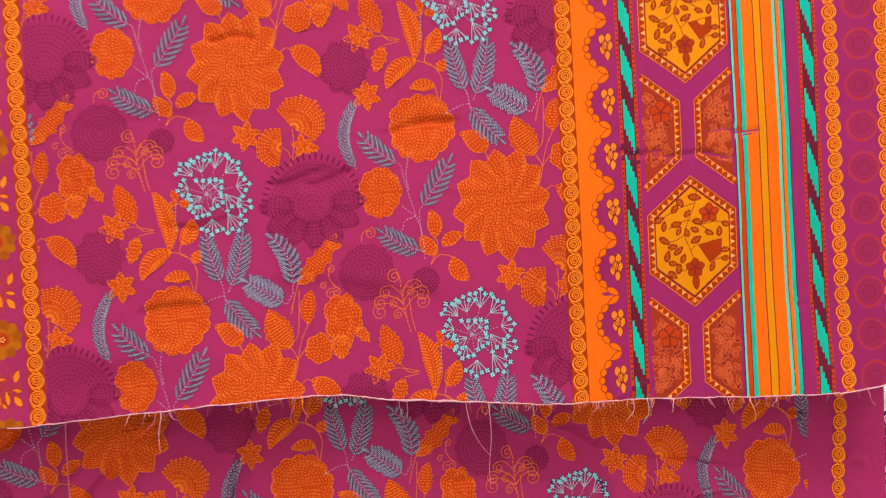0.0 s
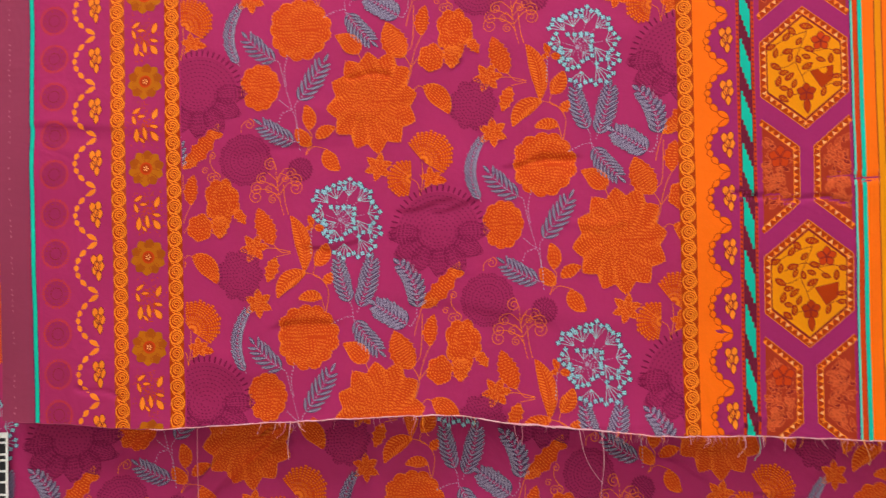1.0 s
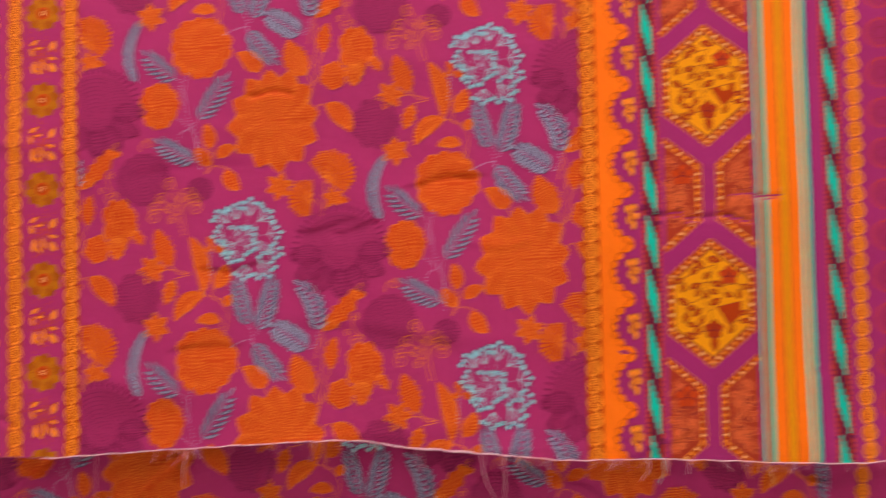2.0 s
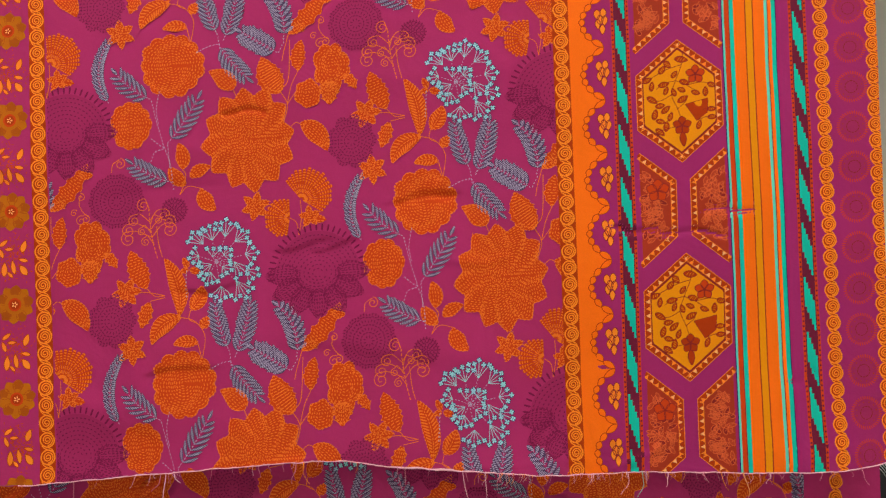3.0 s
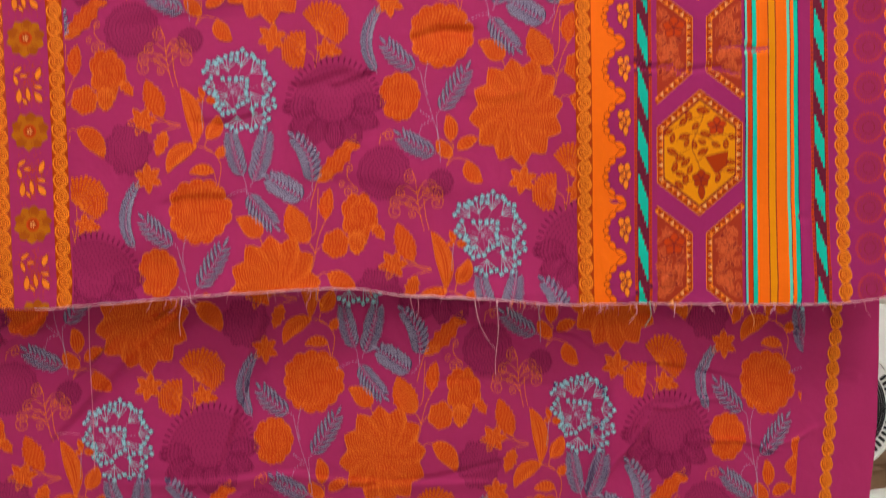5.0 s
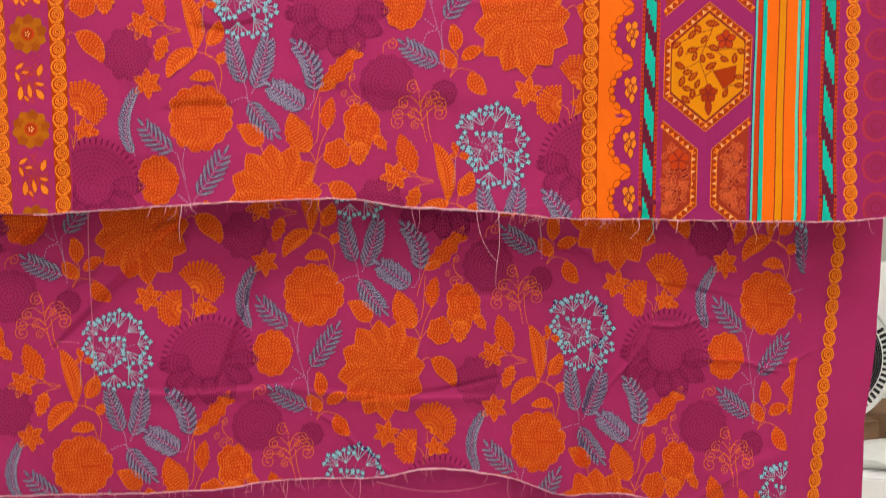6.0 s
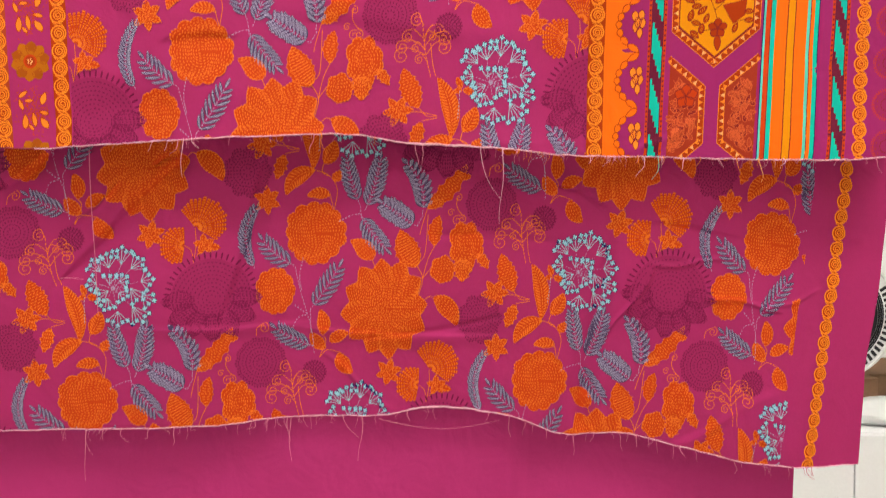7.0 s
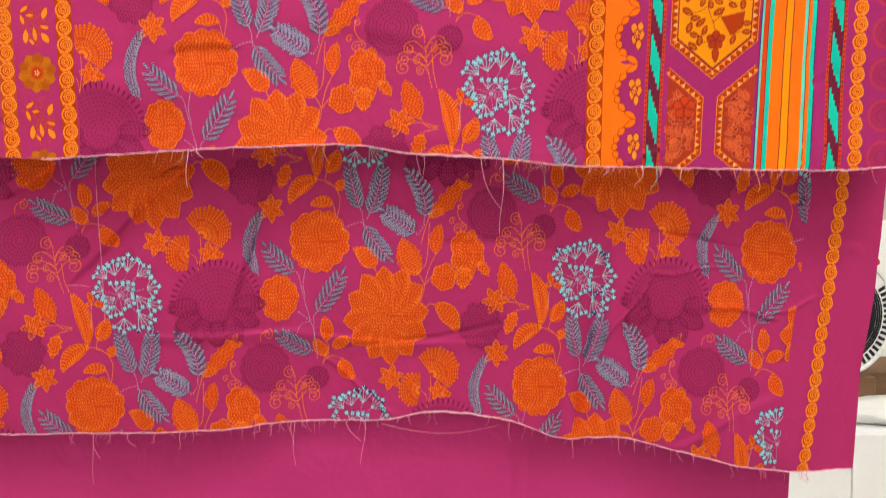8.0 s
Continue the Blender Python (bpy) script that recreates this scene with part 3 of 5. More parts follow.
def curl_tree(root, top, mat="stitch_orange"):
    """A small tree of curled tendrils."""
    at, side, length = axis(root, top, 0.03)
    out = stitches([at(i / 20) for i in range(21)], mat, 0.0040, 0.0008, 0.0010)
    for t, s, r, reach in ((0.42, 1, 0.0085, 0.026), (0.42, -1, 0.0085, 0.020), (0.56, 1, 0.0075, 0.024), (0.58, -1, 0.0080, 0.021), (0.72, 1, 0.0065, 0.017), (0.74, -1, 0.0070, 0.016), (0.98, 1, 0.0075, 0.006), (0.30, 1, 0.0050, 0.008), (0.66, -1, 0.0045, 0.009), (0.50, 1, 0.0045, 0.010)):
        (x, y), (sx, sy) = at(t), side(t)
        ex, ey = x + sx * s * reach + sy * 0.004, y + sy * s * reach - sx * 0.004
        mx, my = x + sx * s * reach * 0.55 + sy * 0.010, y + sy * s * reach * 0.55 - sx * 0.010
        out += stem([(x, y), (mx, my), (ex, ey + r)], mat)
        out += spiral((ex, ey), r, 1.6, math.pi / 2, 1 if s > 0 else -1)
    return out


def star_leaf(c, r, points, rot):
    """A small leaf with several pointed lobes."""
    return blossom(c, r, r, points, 0.48, True, rot, row=0.0034)


# one repeat of the field: all motifs of one cell
STEP_A, STEP_B = (0.2705, -0.1705), (-0.003, 0.351)
CELL = []


def motif(name, *polys):
    CELL.append((name, [p for group in polys for p in group]))


motif("printed_umbel", umbel((-0.2235, 1.3695), 0.00061))
STAR = (-0.1910, 1.4995)
motif("printed_star_flower", blossom(STAR, 0.0515, 0.0595, 12, 0.19, True, 0.1, row=0.0028, twist=3.0, swirl=0.3))
motif("printed_leaf", leaf((-0.1341, 1.5130), (-0.1055, 1.4800), 0.0216, 0.12), stem([(-0.1466, 1.5080), (-0.1390, 1.5140), (-0.1320, 1.5110)]))
motif("printed_leaf", leaf((-0.2065, 1.5560), (-0.2324, 1.5780), 0.0208, -0.10, full=0.7), stem([(-0.2065, 1.5560), (-0.2024, 1.5460)]))
motif("printed_small_dahlia", ring_flower((-0.0784, 1.4890), 0.0270, 9, scallop=0.16, tall=1.12))
motif("printed_carnation", fan((-0.1362, 1.4280), 0.0385, -0.60, 2.25, 19), stem([(-0.1372, 1.4280), (-0.1366, 1.4090), (-0.1399, 1.3890)]), stem([(-0.1399, 1.3890), (-0.1423, 1.4030), (-0.1494, 1.4090)]))
motif("printed_carnation", fan((-0.1494, 1.4090), 0.0290, 1.55, 4.55, 15))
motif("printed_bud", star_leaf((-0.1277, 1.4090), 0.012, 5, 0.4), leaf((-0.1237, 1.4070), (-0.1087, 1.4040), 0.0080), stem([(-0.1362, 1.3960), (-0.1314, 1.4020)]))
motif("printed_star_leaf", star_leaf((-0.1864, 1.4240), 0.016, 6, 0.3), stem([(-0.1816, 1.4260), (-0.1677, 1.4240), (-0.1535, 1.4130)]))
motif("printed_crescent_fern", fern((-0.0711, 1.3780), (-0.0709, 1.4480), 15, 0.0115, 0.16, 0.45, 0.0034, 0.05))
motif("printed_fern", fern((-0.0256, 1.3800), (-0.0625, 1.4110), 6, 0.0145, 0.06))
motif("printed_rose", blossom((-0.0015, 1.4170), 0.0350, 0.0365, 13, 0.12, False, 0.2, row=0.0029, swirl=1.2))
motif("printed_small_rose", blossom((-0.0482, 1.3520), 0.0225, 0.0272, 11, 0.10, False, 0.0, row=0.0027, swirl=1.0))
motif("printed_fern", fern((-0.0083, 1.3290), (0.0251, 1.3780), 7, 0.0150, -0.02))
motif("printed_fern", fern((-0.0053, 1.2860), (-0.0474, 1.3090), 7, 0.0140, 0.05))
motif("printed_dotted_stalk", stem([(-0.0256, 1.3800), (-0.0194, 1.3520), (-0.0122, 1.3260), (-0.0062, 1.3040), (-0.0048, 1.2750)], "pale_slate", dotted=True), stem([(-0.0161, 1.3900), (-0.0201, 1.3680), (-0.0172, 1.3490)], "pale_slate", dotted=True), stem([(-0.0266, 1.3360), (-0.0162, 1.3270), (-0.0121, 1.3240), (-0.0229, 1.3200), (-0.0274, 1.3100)], "pale_slate", dotted=True), stem([(-0.0083, 1.3290), (-0.0071, 1.3020)], "pale_slate", dotted=True))
motif("printed_leaf", leaf((0.0060, 1.3000), (0.0026, 1.3290), 0.0152, -0.1), stem([(0.0060, 1.3000), (0.0094, 1.2920), (0.0013, 1.2720)]))
motif("printed_leaf", leaf((0.0088, 1.2830), (-0.0072, 1.3040), 0.0152, 0.1))
motif("printed_leaf", leaf((0.0145, 1.2900), (0.0369, 1.3010), 0.0136, 0.1))
motif("printed_leaf", leaf((0.0251, 1.2770), (0.0414, 1.2530), 0.0176, -0.14), stem([(0.0013, 1.2720), (0.0109, 1.2810), (0.0272, 1.2770)]))
motif("printed_crown_flower", crown_flower((-0.1206, 1.3460), 0.054))
motif("printed_scroll_leaf", leaf((-0.1408, 1.2630), (-0.0965, 1.3130), 0.0240, -0.05, 5, 0.35, "cross"), leaf((-0.1061, 1.3020), (-0.0920, 1.2990), 0.0104), leaf((-0.1398, 1.2640), (-0.1221, 1.2730), 0.0096), stem([(-0.1408, 1.2630), (-0.1462, 1.2450), (-0.1489, 1.2330)]), spiral((-0.1062, 1.2500), 0.006, 1.4, 1.0))
motif("printed_tendril", stem([(-0.0710, 1.3010), (-0.0694, 1.3100), (-0.0616, 1.3150)]), spiral((-0.0614, 1.3100), 0.0062, 1.4, 1.5, -1))
motif("printed_tendril", stem([(-0.1057, 1.2783), (-0.1074, 1.2678), (-0.1035, 1.2596), (-0.0980, 1.2543)]), spiral((-0.1052, 1.2758), 0.0045, 1.3, 1.6, -1), spiral((-0.1135, 1.2589), 0.0042, 1.3, 0.6), spiral((-0.1006, 1.2513), 0.0052, 1.4, 2.0, -1))
motif("printed_dahlia", ring_flower((-0.0668, 1.2690), 0.0305, 14))
motif("printed_small_daisy", ring_flower((-0.0049, 1.2550), 0.0145, 8))
motif("printed_curl_tree", curl_tree((-0.0237, 1.2030), (-0.0322, 1.2600)))
motif("printed_leaf", leaf((-0.1518, 1.1970), (-0.1731, 1.2360), 0.0272, 0.05, 6, 0.15, "cross"), stem([(-0.1529, 1.2010), (-0.1443, 1.1840), (-0.1487, 1.1650)]))
motif("printed_leaf", leaf((-0.1314, 1.2210), (-0.1265, 1.2560), 0.0176, 0.06, 5, 0.2, "cross"), stem([(-0.1314, 1.2210), (-0.1389, 1.2050), (-0.1443, 1.1840)]))
motif("printed_cloud_flower", blossom((-0.0951, 1.2220), 0.0200, 0.028, 8, 0.16, False, 0.4, row=0.0026, swirl=1.6, rough=0.05), leaf((-0.0976, 1.2080), (-0.0986, 1.1800), 0.0240, 0.0, 4, 0.3), leaf((-0.0826, 1.2120), (-0.0688, 1.1950), 0.0136, 0.1, 3, 0.3))
motif("printed_leaf", blossom((-0.1213, 1.1940), 0.0150, 0.0165, 6, 0.14, True, 0.3, row=0.0030), stem([(-0.1326, 1.1990), (-0.1443, 1.1840)]))
motif("printed_spiky_leaf", leaf((-0.0396, 1.5220), (-0.0560, 1.5650), 0.0256, 0.03, 7, 0.28, "cross"), stem([(-0.0396, 1.5220), (-0.0304, 1.5130), (-0.0196, 1.5130)]))
motif("printed_star_leaf", star_leaf((-0.0619, 1.5190), 0.0165, 6, 0.1), stem([(-0.0540, 1.5170), (-0.0404, 1.5180), (-0.0196, 1.5130)]))
motif("printed_star_leaf", leaf((-0.0370, 1.5070), (-0.0466, 1.4790), 0.0176, 0.0, 4, 0.3), stem([(-0.0360, 1.5080), (-0.0195, 1.5110)]))
motif("printed_star_leaf", star_leaf((-0.0574, 1.4560), 0.0165, 6, 0.6))
motif("printed_long_leaf", leaf((-0.0048, 1.4890), (-0.0195, 1.5540), 0.0184, -0.10, style="herring", full=1.0), stem([(-0.0215, 1.5550), (-0.0250, 1.5700), (-0.0269, 1.5900)]))
motif("printed_long_leaf", leaf((-0.0028, 1.4880), (-0.0350, 1.4610), 0.0192, -0.18, style="herring"), stem([(-0.0048, 1.4890), (0.0121, 1.4830), (0.0227, 1.4670), (0.0199, 1.4430)]))
motif("printed_long_leaf", leaf((0.0076, 1.4960), (0.0211, 1.5210), 0.0176, -0.08, style="herring"), stem([(0.0076, 1.4960), (0.0061, 1.4860), (0.0142, 1.4810)]))
motif("printed_long_leaf", leaf((0.0152, 1.4590), (-0.0113, 1.4590), 0.0128, -0.12, style="herring"), stem([(0.0152, 1.4590), (0.0190, 1.4430)]))
motif("printed_bud", leaf((0.0194, 1.4750), (0.0266, 1.4870), 0.0112, 0.0, style="herring"))
motif("printed_leaf_spray", leaf((0.0064, 1.5420), (0.0010, 1.5530), 0.0068), leaf((0.0065, 1.5400), (-0.0022, 1.5380), 0.0064), leaf((0.0084, 1.5400), (0.0194, 1.5360), 0.0076), stem([(0.0046, 1.5390), (0.0034, 1.5230), (0.0022, 1.5060)], "pale_slate", dotted=True))
motif("printed_fern", fern((0.0492, 1.4480), (0.0337, 1.5020), 9, 0.0125, 0.04))
motif("printed_fern", fern((0.0545, 1.4410), (0.0720, 1.5000), 10, 0.0140, -0.04))
motif("printed_fern", fern((0.0498, 1.4380), (0.0796, 1.3980), 8, 0.0140, -0.04))
motif("printed_berry_fern", fern((0.1208, 1.4370), (0.1017, 1.4950), 9, 0.0120, -0.14, 0.85, 0.0062))
motif("printed_berry_fern", fern((0.1147, 1.4230), (0.0747, 1.4500), 9, 0.0135, 0.0, 0.85, 0.0062), stem([(0.1147, 1.4230), (0.1228, 1.4370)], "pale_slate", dotted=True))
motif("printed_dotted_stalk", stem([(0.0236, 1.4290), (0.0390, 1.4360), (0.0498, 1.4380)], "pale_slate", dotted=True), stem([(0.0492, 1.4480), (0.0512, 1.4300)], "pale_slate", dotted=True))
motif("printed_leaf", leaf((0.1182, 1.3800), (0.0961, 1.4200), 0.0256, 0.05, 6, 0.15, "cross"), stem([(0.1181, 1.3820), (0.1253, 1.3940), (0.1277, 1.4370)]))


def field(cloth, parent, offset, limits, cells):
    """The floral repeat over a cloth, motif by motif."""
    for i in range(*cells[0]):
        for j in range(*cells[1]):
            shift = (offset[0] + i * STEP_A[0] + j * STEP_B[0], offset[1] + i * STEP_A[1] + j * STEP_B[1])
            for name, polys in CELL:
                printed(name, polys, cloth, parent, shift, limits)


# ---- borders of the front cloth ----
def band(u0, u1, v0, v1, mat, layer=0, cell=0.0032):
    out = []
    cols, rows = max(1, round((u1 - u0) / cell)), max(1, round((v1 - v0) / cell))
    for i in range(cols):
        for j in range(rows):
            a, b = u0 + (u1 - u0) * i / cols, u0 + (u1 - u0) * (i + 1) / cols
            c, d = v0 + (v1 - v0) * j / rows, v0 + (v1 - v0) * (j + 1) / rows
            out.append((mat, layer, [(a, c), (b, c), (b, d), (a, d)]))
    return out


def chain_link(u, v, r, pitch):
    """One coil of a chain of running spirals, with the rope that leads to the next."""
    out = ground((u, v), lambda a: r * 1.02, "rust", 2, steps=28)
    out += strip([(u + r * math.cos(i * math.tau / 28), v + r * math.sin(i * math.tau / 28)) for i in range(29)], 0.0016, "light_orange", 3)
    path = []
    for i in range(41):
        t = i / 40
        a = -math.pi / 2 + t * 2.2 * math.tau
        q = r * (0.80 - 0.68 * t)
        path.append((u + q * math.cos(a), v + q * math.sin(a)))
    out += strip(path, 0.0013, "light_orange", 4)
    low = v - pitch / 2
    out += strip([(u - r * 0.50, v - r * 0.92), (u, low), (u + r * 0.50, v - pitch + r * 0.92)], 0.0046, "rust", 2)
    for o in (-0.0015, 0.0015):
        out += strip([(u - r * 0.72 + o * 0.5, v - r * 0.74), (u - r * 0.40 + o, v - r * 1.02 + o * 0.4), (u + o * 0.8, low + o * 0.6), (u + r * 0.40 + o, v - pitch + r * 1.02 + o * 0.4), (u + r * 0.72 + o * 0.5, v - pitch + r * 0.74)], 0.0011, "light_orange", 5)
    return out


def garland(u_in, u_tip, v, pitch, outline):
    """One bow of leaves that swings between two tips."""
    out = []
    n = 7
    pts = []
    for i in range(n + 1):
        t = i / n
        pts.append((u_tip + (u_in - u_tip) * math.sin(math.pi * t) ** 0.75, v - pitch * t))
    for p, q in zip(pts, pts[1:]):
        if outline:
            out += leaf(p, q, 0.0066, 0.05, style="none", mat="band_orange", ink="rust", layer=2, line=0.0008)
        else:
            e = 0.08
            out += leaf((p[0] + e * (q[0] - p[0]), p[1] + e * (q[1] - p[1])), (q[0] - e * (q[0] - p[0]), q[1] - e * (q[1] - p[1])), 0.0056, 0.05, style="none", mat="light_orange", ink="light_orange", layer=2, line=0.0003)
    return out


def beads(u, v, s=1.0):
    """A small bunch of petals."""
    out = []
    for x, y, w in ((-0.004, 0.009, 0.0062), (0.0035, 0.010, 0.0058), (-0.0005, 0.002, 0.0058), (0.0050, 0.001, 0.0058), (-0.0035, -0.003, 0.0050), (0.0020, -0.010, 0.0052)):
        out += leaf((u + x * s, v + (y + 0.0060) * s), (u + x * s * 0.9, v + (y - 0.0062) * s), w * 1.25 * s, style="none", mat="light_orange", ink="brick", layer=2, line=0.0008)
    return out


def wheel(u, v, r):
    """A dim round rosette ringed with fine rays."""
    out = ground((u, v), lambda a: r * 0.92, "maroon", 1, steps=36)
    for k in range(40):
        a = k * math.tau / 40
        out.append(dash(u + r * math.cos(a), v + r * math.sin(a), a + 0.3, 0.0038, 0.0011, "orange", 3))
    for k in range(12):
        a = k * math.tau / 12
        out.append(dash(u + r * 0.42 * math.cos(a), v + r * 0.42 * math.sin(a), a + 1.57, 0.0030, 0.0009, "brick", 3))
        out.append(dash(u + r * 0.72 * math.cos(a + 0.2), v + r * 0.72 * math.sin(a + 0.2), a + 1.57, 0.0018, 0.0010, "rust", 3))
    return out


def sunflower(u, v, r):
    out = []
    for k in range(10):
        a = k * math.tau / 10 + 0.2
        out += leaf((u + 0.25 * r * math.cos(a), v + 0.25 * r * math.sin(a)), (u + r * math.cos(a), v + r * math.sin(a)), r * 0.56, style="none", mat="ochre" if k % 2 else "dark_ochre", ink="dark_ochre", layer=2, full=1.3, line=0.0004)
    out += ground((u, v), lambda a: r * 0.52, "ochre", 4, steps=24)
    out += ground((u, v), lambda a: r * 0.34, "orange", 5, steps=24)
    out += ground((u, v), lambda a: r * 0.25, "rust", 6, steps=20)
    for k in range(5):
        out.append(dash(u + r * 0.1 * math.cos(k * 1.26), v + r * 0.1 * math.sin(k * 1.26), k * 1.26, 0.0022, 0.0014, "apricot", 7))
    return out


def petals_spray(u, v, flip):
    """Loose petals between two flowers."""
    out = []
    for x, y, a, l, w in ((-0.010, 0.017, 0.6, 0.012, 0.0035), (0.012, 0.012, 1.2, 0.014, 0.0050), (-0.013, 0.006, 1.9, 0.012, 0.0035), (-0.004, 0.010, 0.0, 0.010, 0.0028), (-0.010, -0.012, 1.5, 0.016, 0.0050), (0.000, -0.010, 1.7, 0.016, 0.0040),
                          (0.011, -0.014, 2.2, 0.014, 0.0055), (0.011, -0.003, 2.9, 0.011, 0.0032), (-0.004, -0.018, 2.3, 0.009, 0.0028)):
        c, s = math.cos(a), math.sin(a)
        out += leaf((u + x - c * l / 2, v + y * flip - s * l / 2), (u + x + c * l / 2, v + y * flip + s * l / 2), w * 1.35, style="none", mat="light_orange", ink="rust", layer=2)
    for k in range(170):
        out.append(dash(u + rnd.gauss(0, 0.009), v + rnd.gauss(0, 0.013), rnd.uniform(0, 3), 0.0028, 0.0009, "orange" if k % 3 else "dim_rust", 1))
    return out


def teeth_edge(p, q, size, flip=1):
    """A row of small triangles, pale in dark, along a line; the side they stand on is to the left of it."""
    out = []
    dx, dy = q[0] - p[0], q[1] - p[1]
    length = math.hypot(dx, dy)
    dx, dy = dx / length, dy / length
    nx, ny = -dy * flip, dx * flip
    out += strip([(p[0] + nx * size / 2, p[1] + ny * size / 2), (q[0] + nx * size / 2, q[1] + ny * size / 2)], size, "rust", 2)
    n = max(2, round(length / (size * 1.15)))
    for k in range(n):
        a, b = k * length / n, (k + 1) * length / n
        m = (a + b) / 2
        tri = [(p[0] + dx * t + nx * o, p[1] + dy * t + ny * o) for t, o in ((a + 0.12 * (b - a), size * 0.95), (b - 0.12 * (b - a), size * 0.95), (m, size * 0.15))]
        out.append(("apricot" if k % 2 else "light_orange", 3, tri))
        out += strip([tri[0], tri[2], tri[1]], 0.0005, "brick", 4)
    for o in (0, size):
        out += strip([(p[0] + nx * o, p[1] + ny * o), (q[0] + nx * o, q[1] + ny * o)], 0.0007, "light_orange", 4)
    return out


HEX = ((0, 0.068), (-0.0455, 0.030), (-0.0455, -0.030), (0, -0.068), (0.0455, -0.030), (0.0455, 0.030))


def spray_leaf(u, v, x, y, a, l, w, layer=4):
    c, s = math.cos(a), math.sin(a)
    out = leaf((u + x - c * l / 2, v + y - s * l / 2), (u + x + c * l / 2, v + y + s * l / 2), w, style="none", mat="rust", ink="brick", layer=layer)
    for k in range(3):
        t = (k - 1) * l * 0.2
        out.append(dash(u + x + c * t, v + y + s * t, a + 1.1, w * 0.6, 0.0005, "mustard", layer + 2))
    return out


def hexagon(u, v):
    """A six-sided medallion: a toothed frame round a mustard ground with a flowering branch."""
    out = ground((u, v), lambda a: hex_edge(a, 1.0), "brick", 1, steps=60)
    out += ground((u, v), lambda a: hex_edge(a, 0.84), "mustard", 3, steps=60)
    pts = [(u + x, v + y) for x, y in HEX]
    for p, q in zip(pts, pts[1:] + pts[:1]):
        out += teeth_edge(p, q, 0.0062)
    inner = [(u + x * 0.84, v + y * 0.84) for x, y in HEX]
    out += strip(inner + inner[:1], 0.0010, "brick", 5)
    k = 0.000232

    def w(x, y):
        return (u + (x - 665) * k, v + (360 - y) * k)
    for path in (((690, 120), (680, 190), (650, 265), (630, 330), (655, 400), (668, 440)), ((650, 265), (600, 275), (560, 300)), ((680, 190), (610, 210), (530, 250)), ((650, 265), (700, 290), (740, 320)),
                 ((630, 330), (580, 355), (530, 350)), ((655, 400), (690, 370), (700, 350)), ((740, 460), (790, 445), (830, 450)), ((770, 410), (810, 405), (835, 408)), ((670, 480), (610, 490), (560, 500)), ((700, 290), (770, 280), (830, 300))):
        out += stem([w(*p) for p in path], "brick", 0.0007, layer=4)
    for x, y, a, l, wd in ((520, 255, 0.4, 48, 24), (590, 210, 0.9, 46, 26), (615, 185, -0.9, 44, 26), (540, 285, 1.4, 46, 22), (595, 280, 0.2, 50, 26), (645, 235, 0.9, 40, 22), (605, 310, 1.2, 42, 20), (680, 165, -0.2, 62, 30), (540, 350, -0.6, 56, 26),
                           (550, 420, 1.3, 52, 26), (600, 400, 0.7, 52, 24), (680, 355, 0.5, 54, 26), (620, 435, 1.2, 44, 22), (675, 310, 2.7, 40, 22), (690, 275, -0.3, 48, 26), (740, 328, -0.4, 42, 22), (785, 325, 1.5, 46, 24), (815, 295, -0.4, 40, 24),
                           (810, 410, 0.0, 44, 22), (812, 448, 0.0, 44, 22), (750, 480, 1.2, 46, 22), (570, 505, -0.7, 50, 26), (600, 480, 1.4, 48, 26), (575, 455, -0.3, 44, 22), (575, 380, 0.1, 44, 24), (640, 320, 1.9, 40, 22)):
        (px, py) = w(x, y)
        out += spray_leaf(u, v, px - u, py - v, a, l * k, wd * k)
    for cx, cy, r, mat in ((742, 240, 46, "orange"), (672, 480, 44, "rust")):
        c = w(cx, cy)
        for j in range(5):
            a = j * math.tau / 5 + 0.3
            out += leaf(c, (c[0] + r * k * math.cos(a), c[1] + r * k * math.sin(a)), 34 * k, style="none", mat=mat, ink="brick", layer=5, full=1.2)
        out += ground(c, lambda a: 8 * k, "brick", 8, steps=10)
    out += leaf(w(672, 510), w(676, 580), 30 * k, style="none", mat="rust", ink="brick", layer=4)
    out.append(("rust", 5, [w(690, 380), w(740, 462), w(790, 425), w(795, 358)]))
    out += strip([w(690, 380), w(740, 462), w(790, 425), w(795, 358), w(690, 380)], 0.0006, "brick", 6)
    return out


def hex_edge(a, s):
    """The outline of the medallion at an angle."""
    x, y = math.cos(a), math.sin(a)
    side = 0.0455 / max(abs(x), 1e-6)
    slope = 0.038 / 0.0455
    tip = 0.068 / (abs(y) + slope * abs(x))
    return (min(side, tip) * s * x, min(side, tip) * s * y)


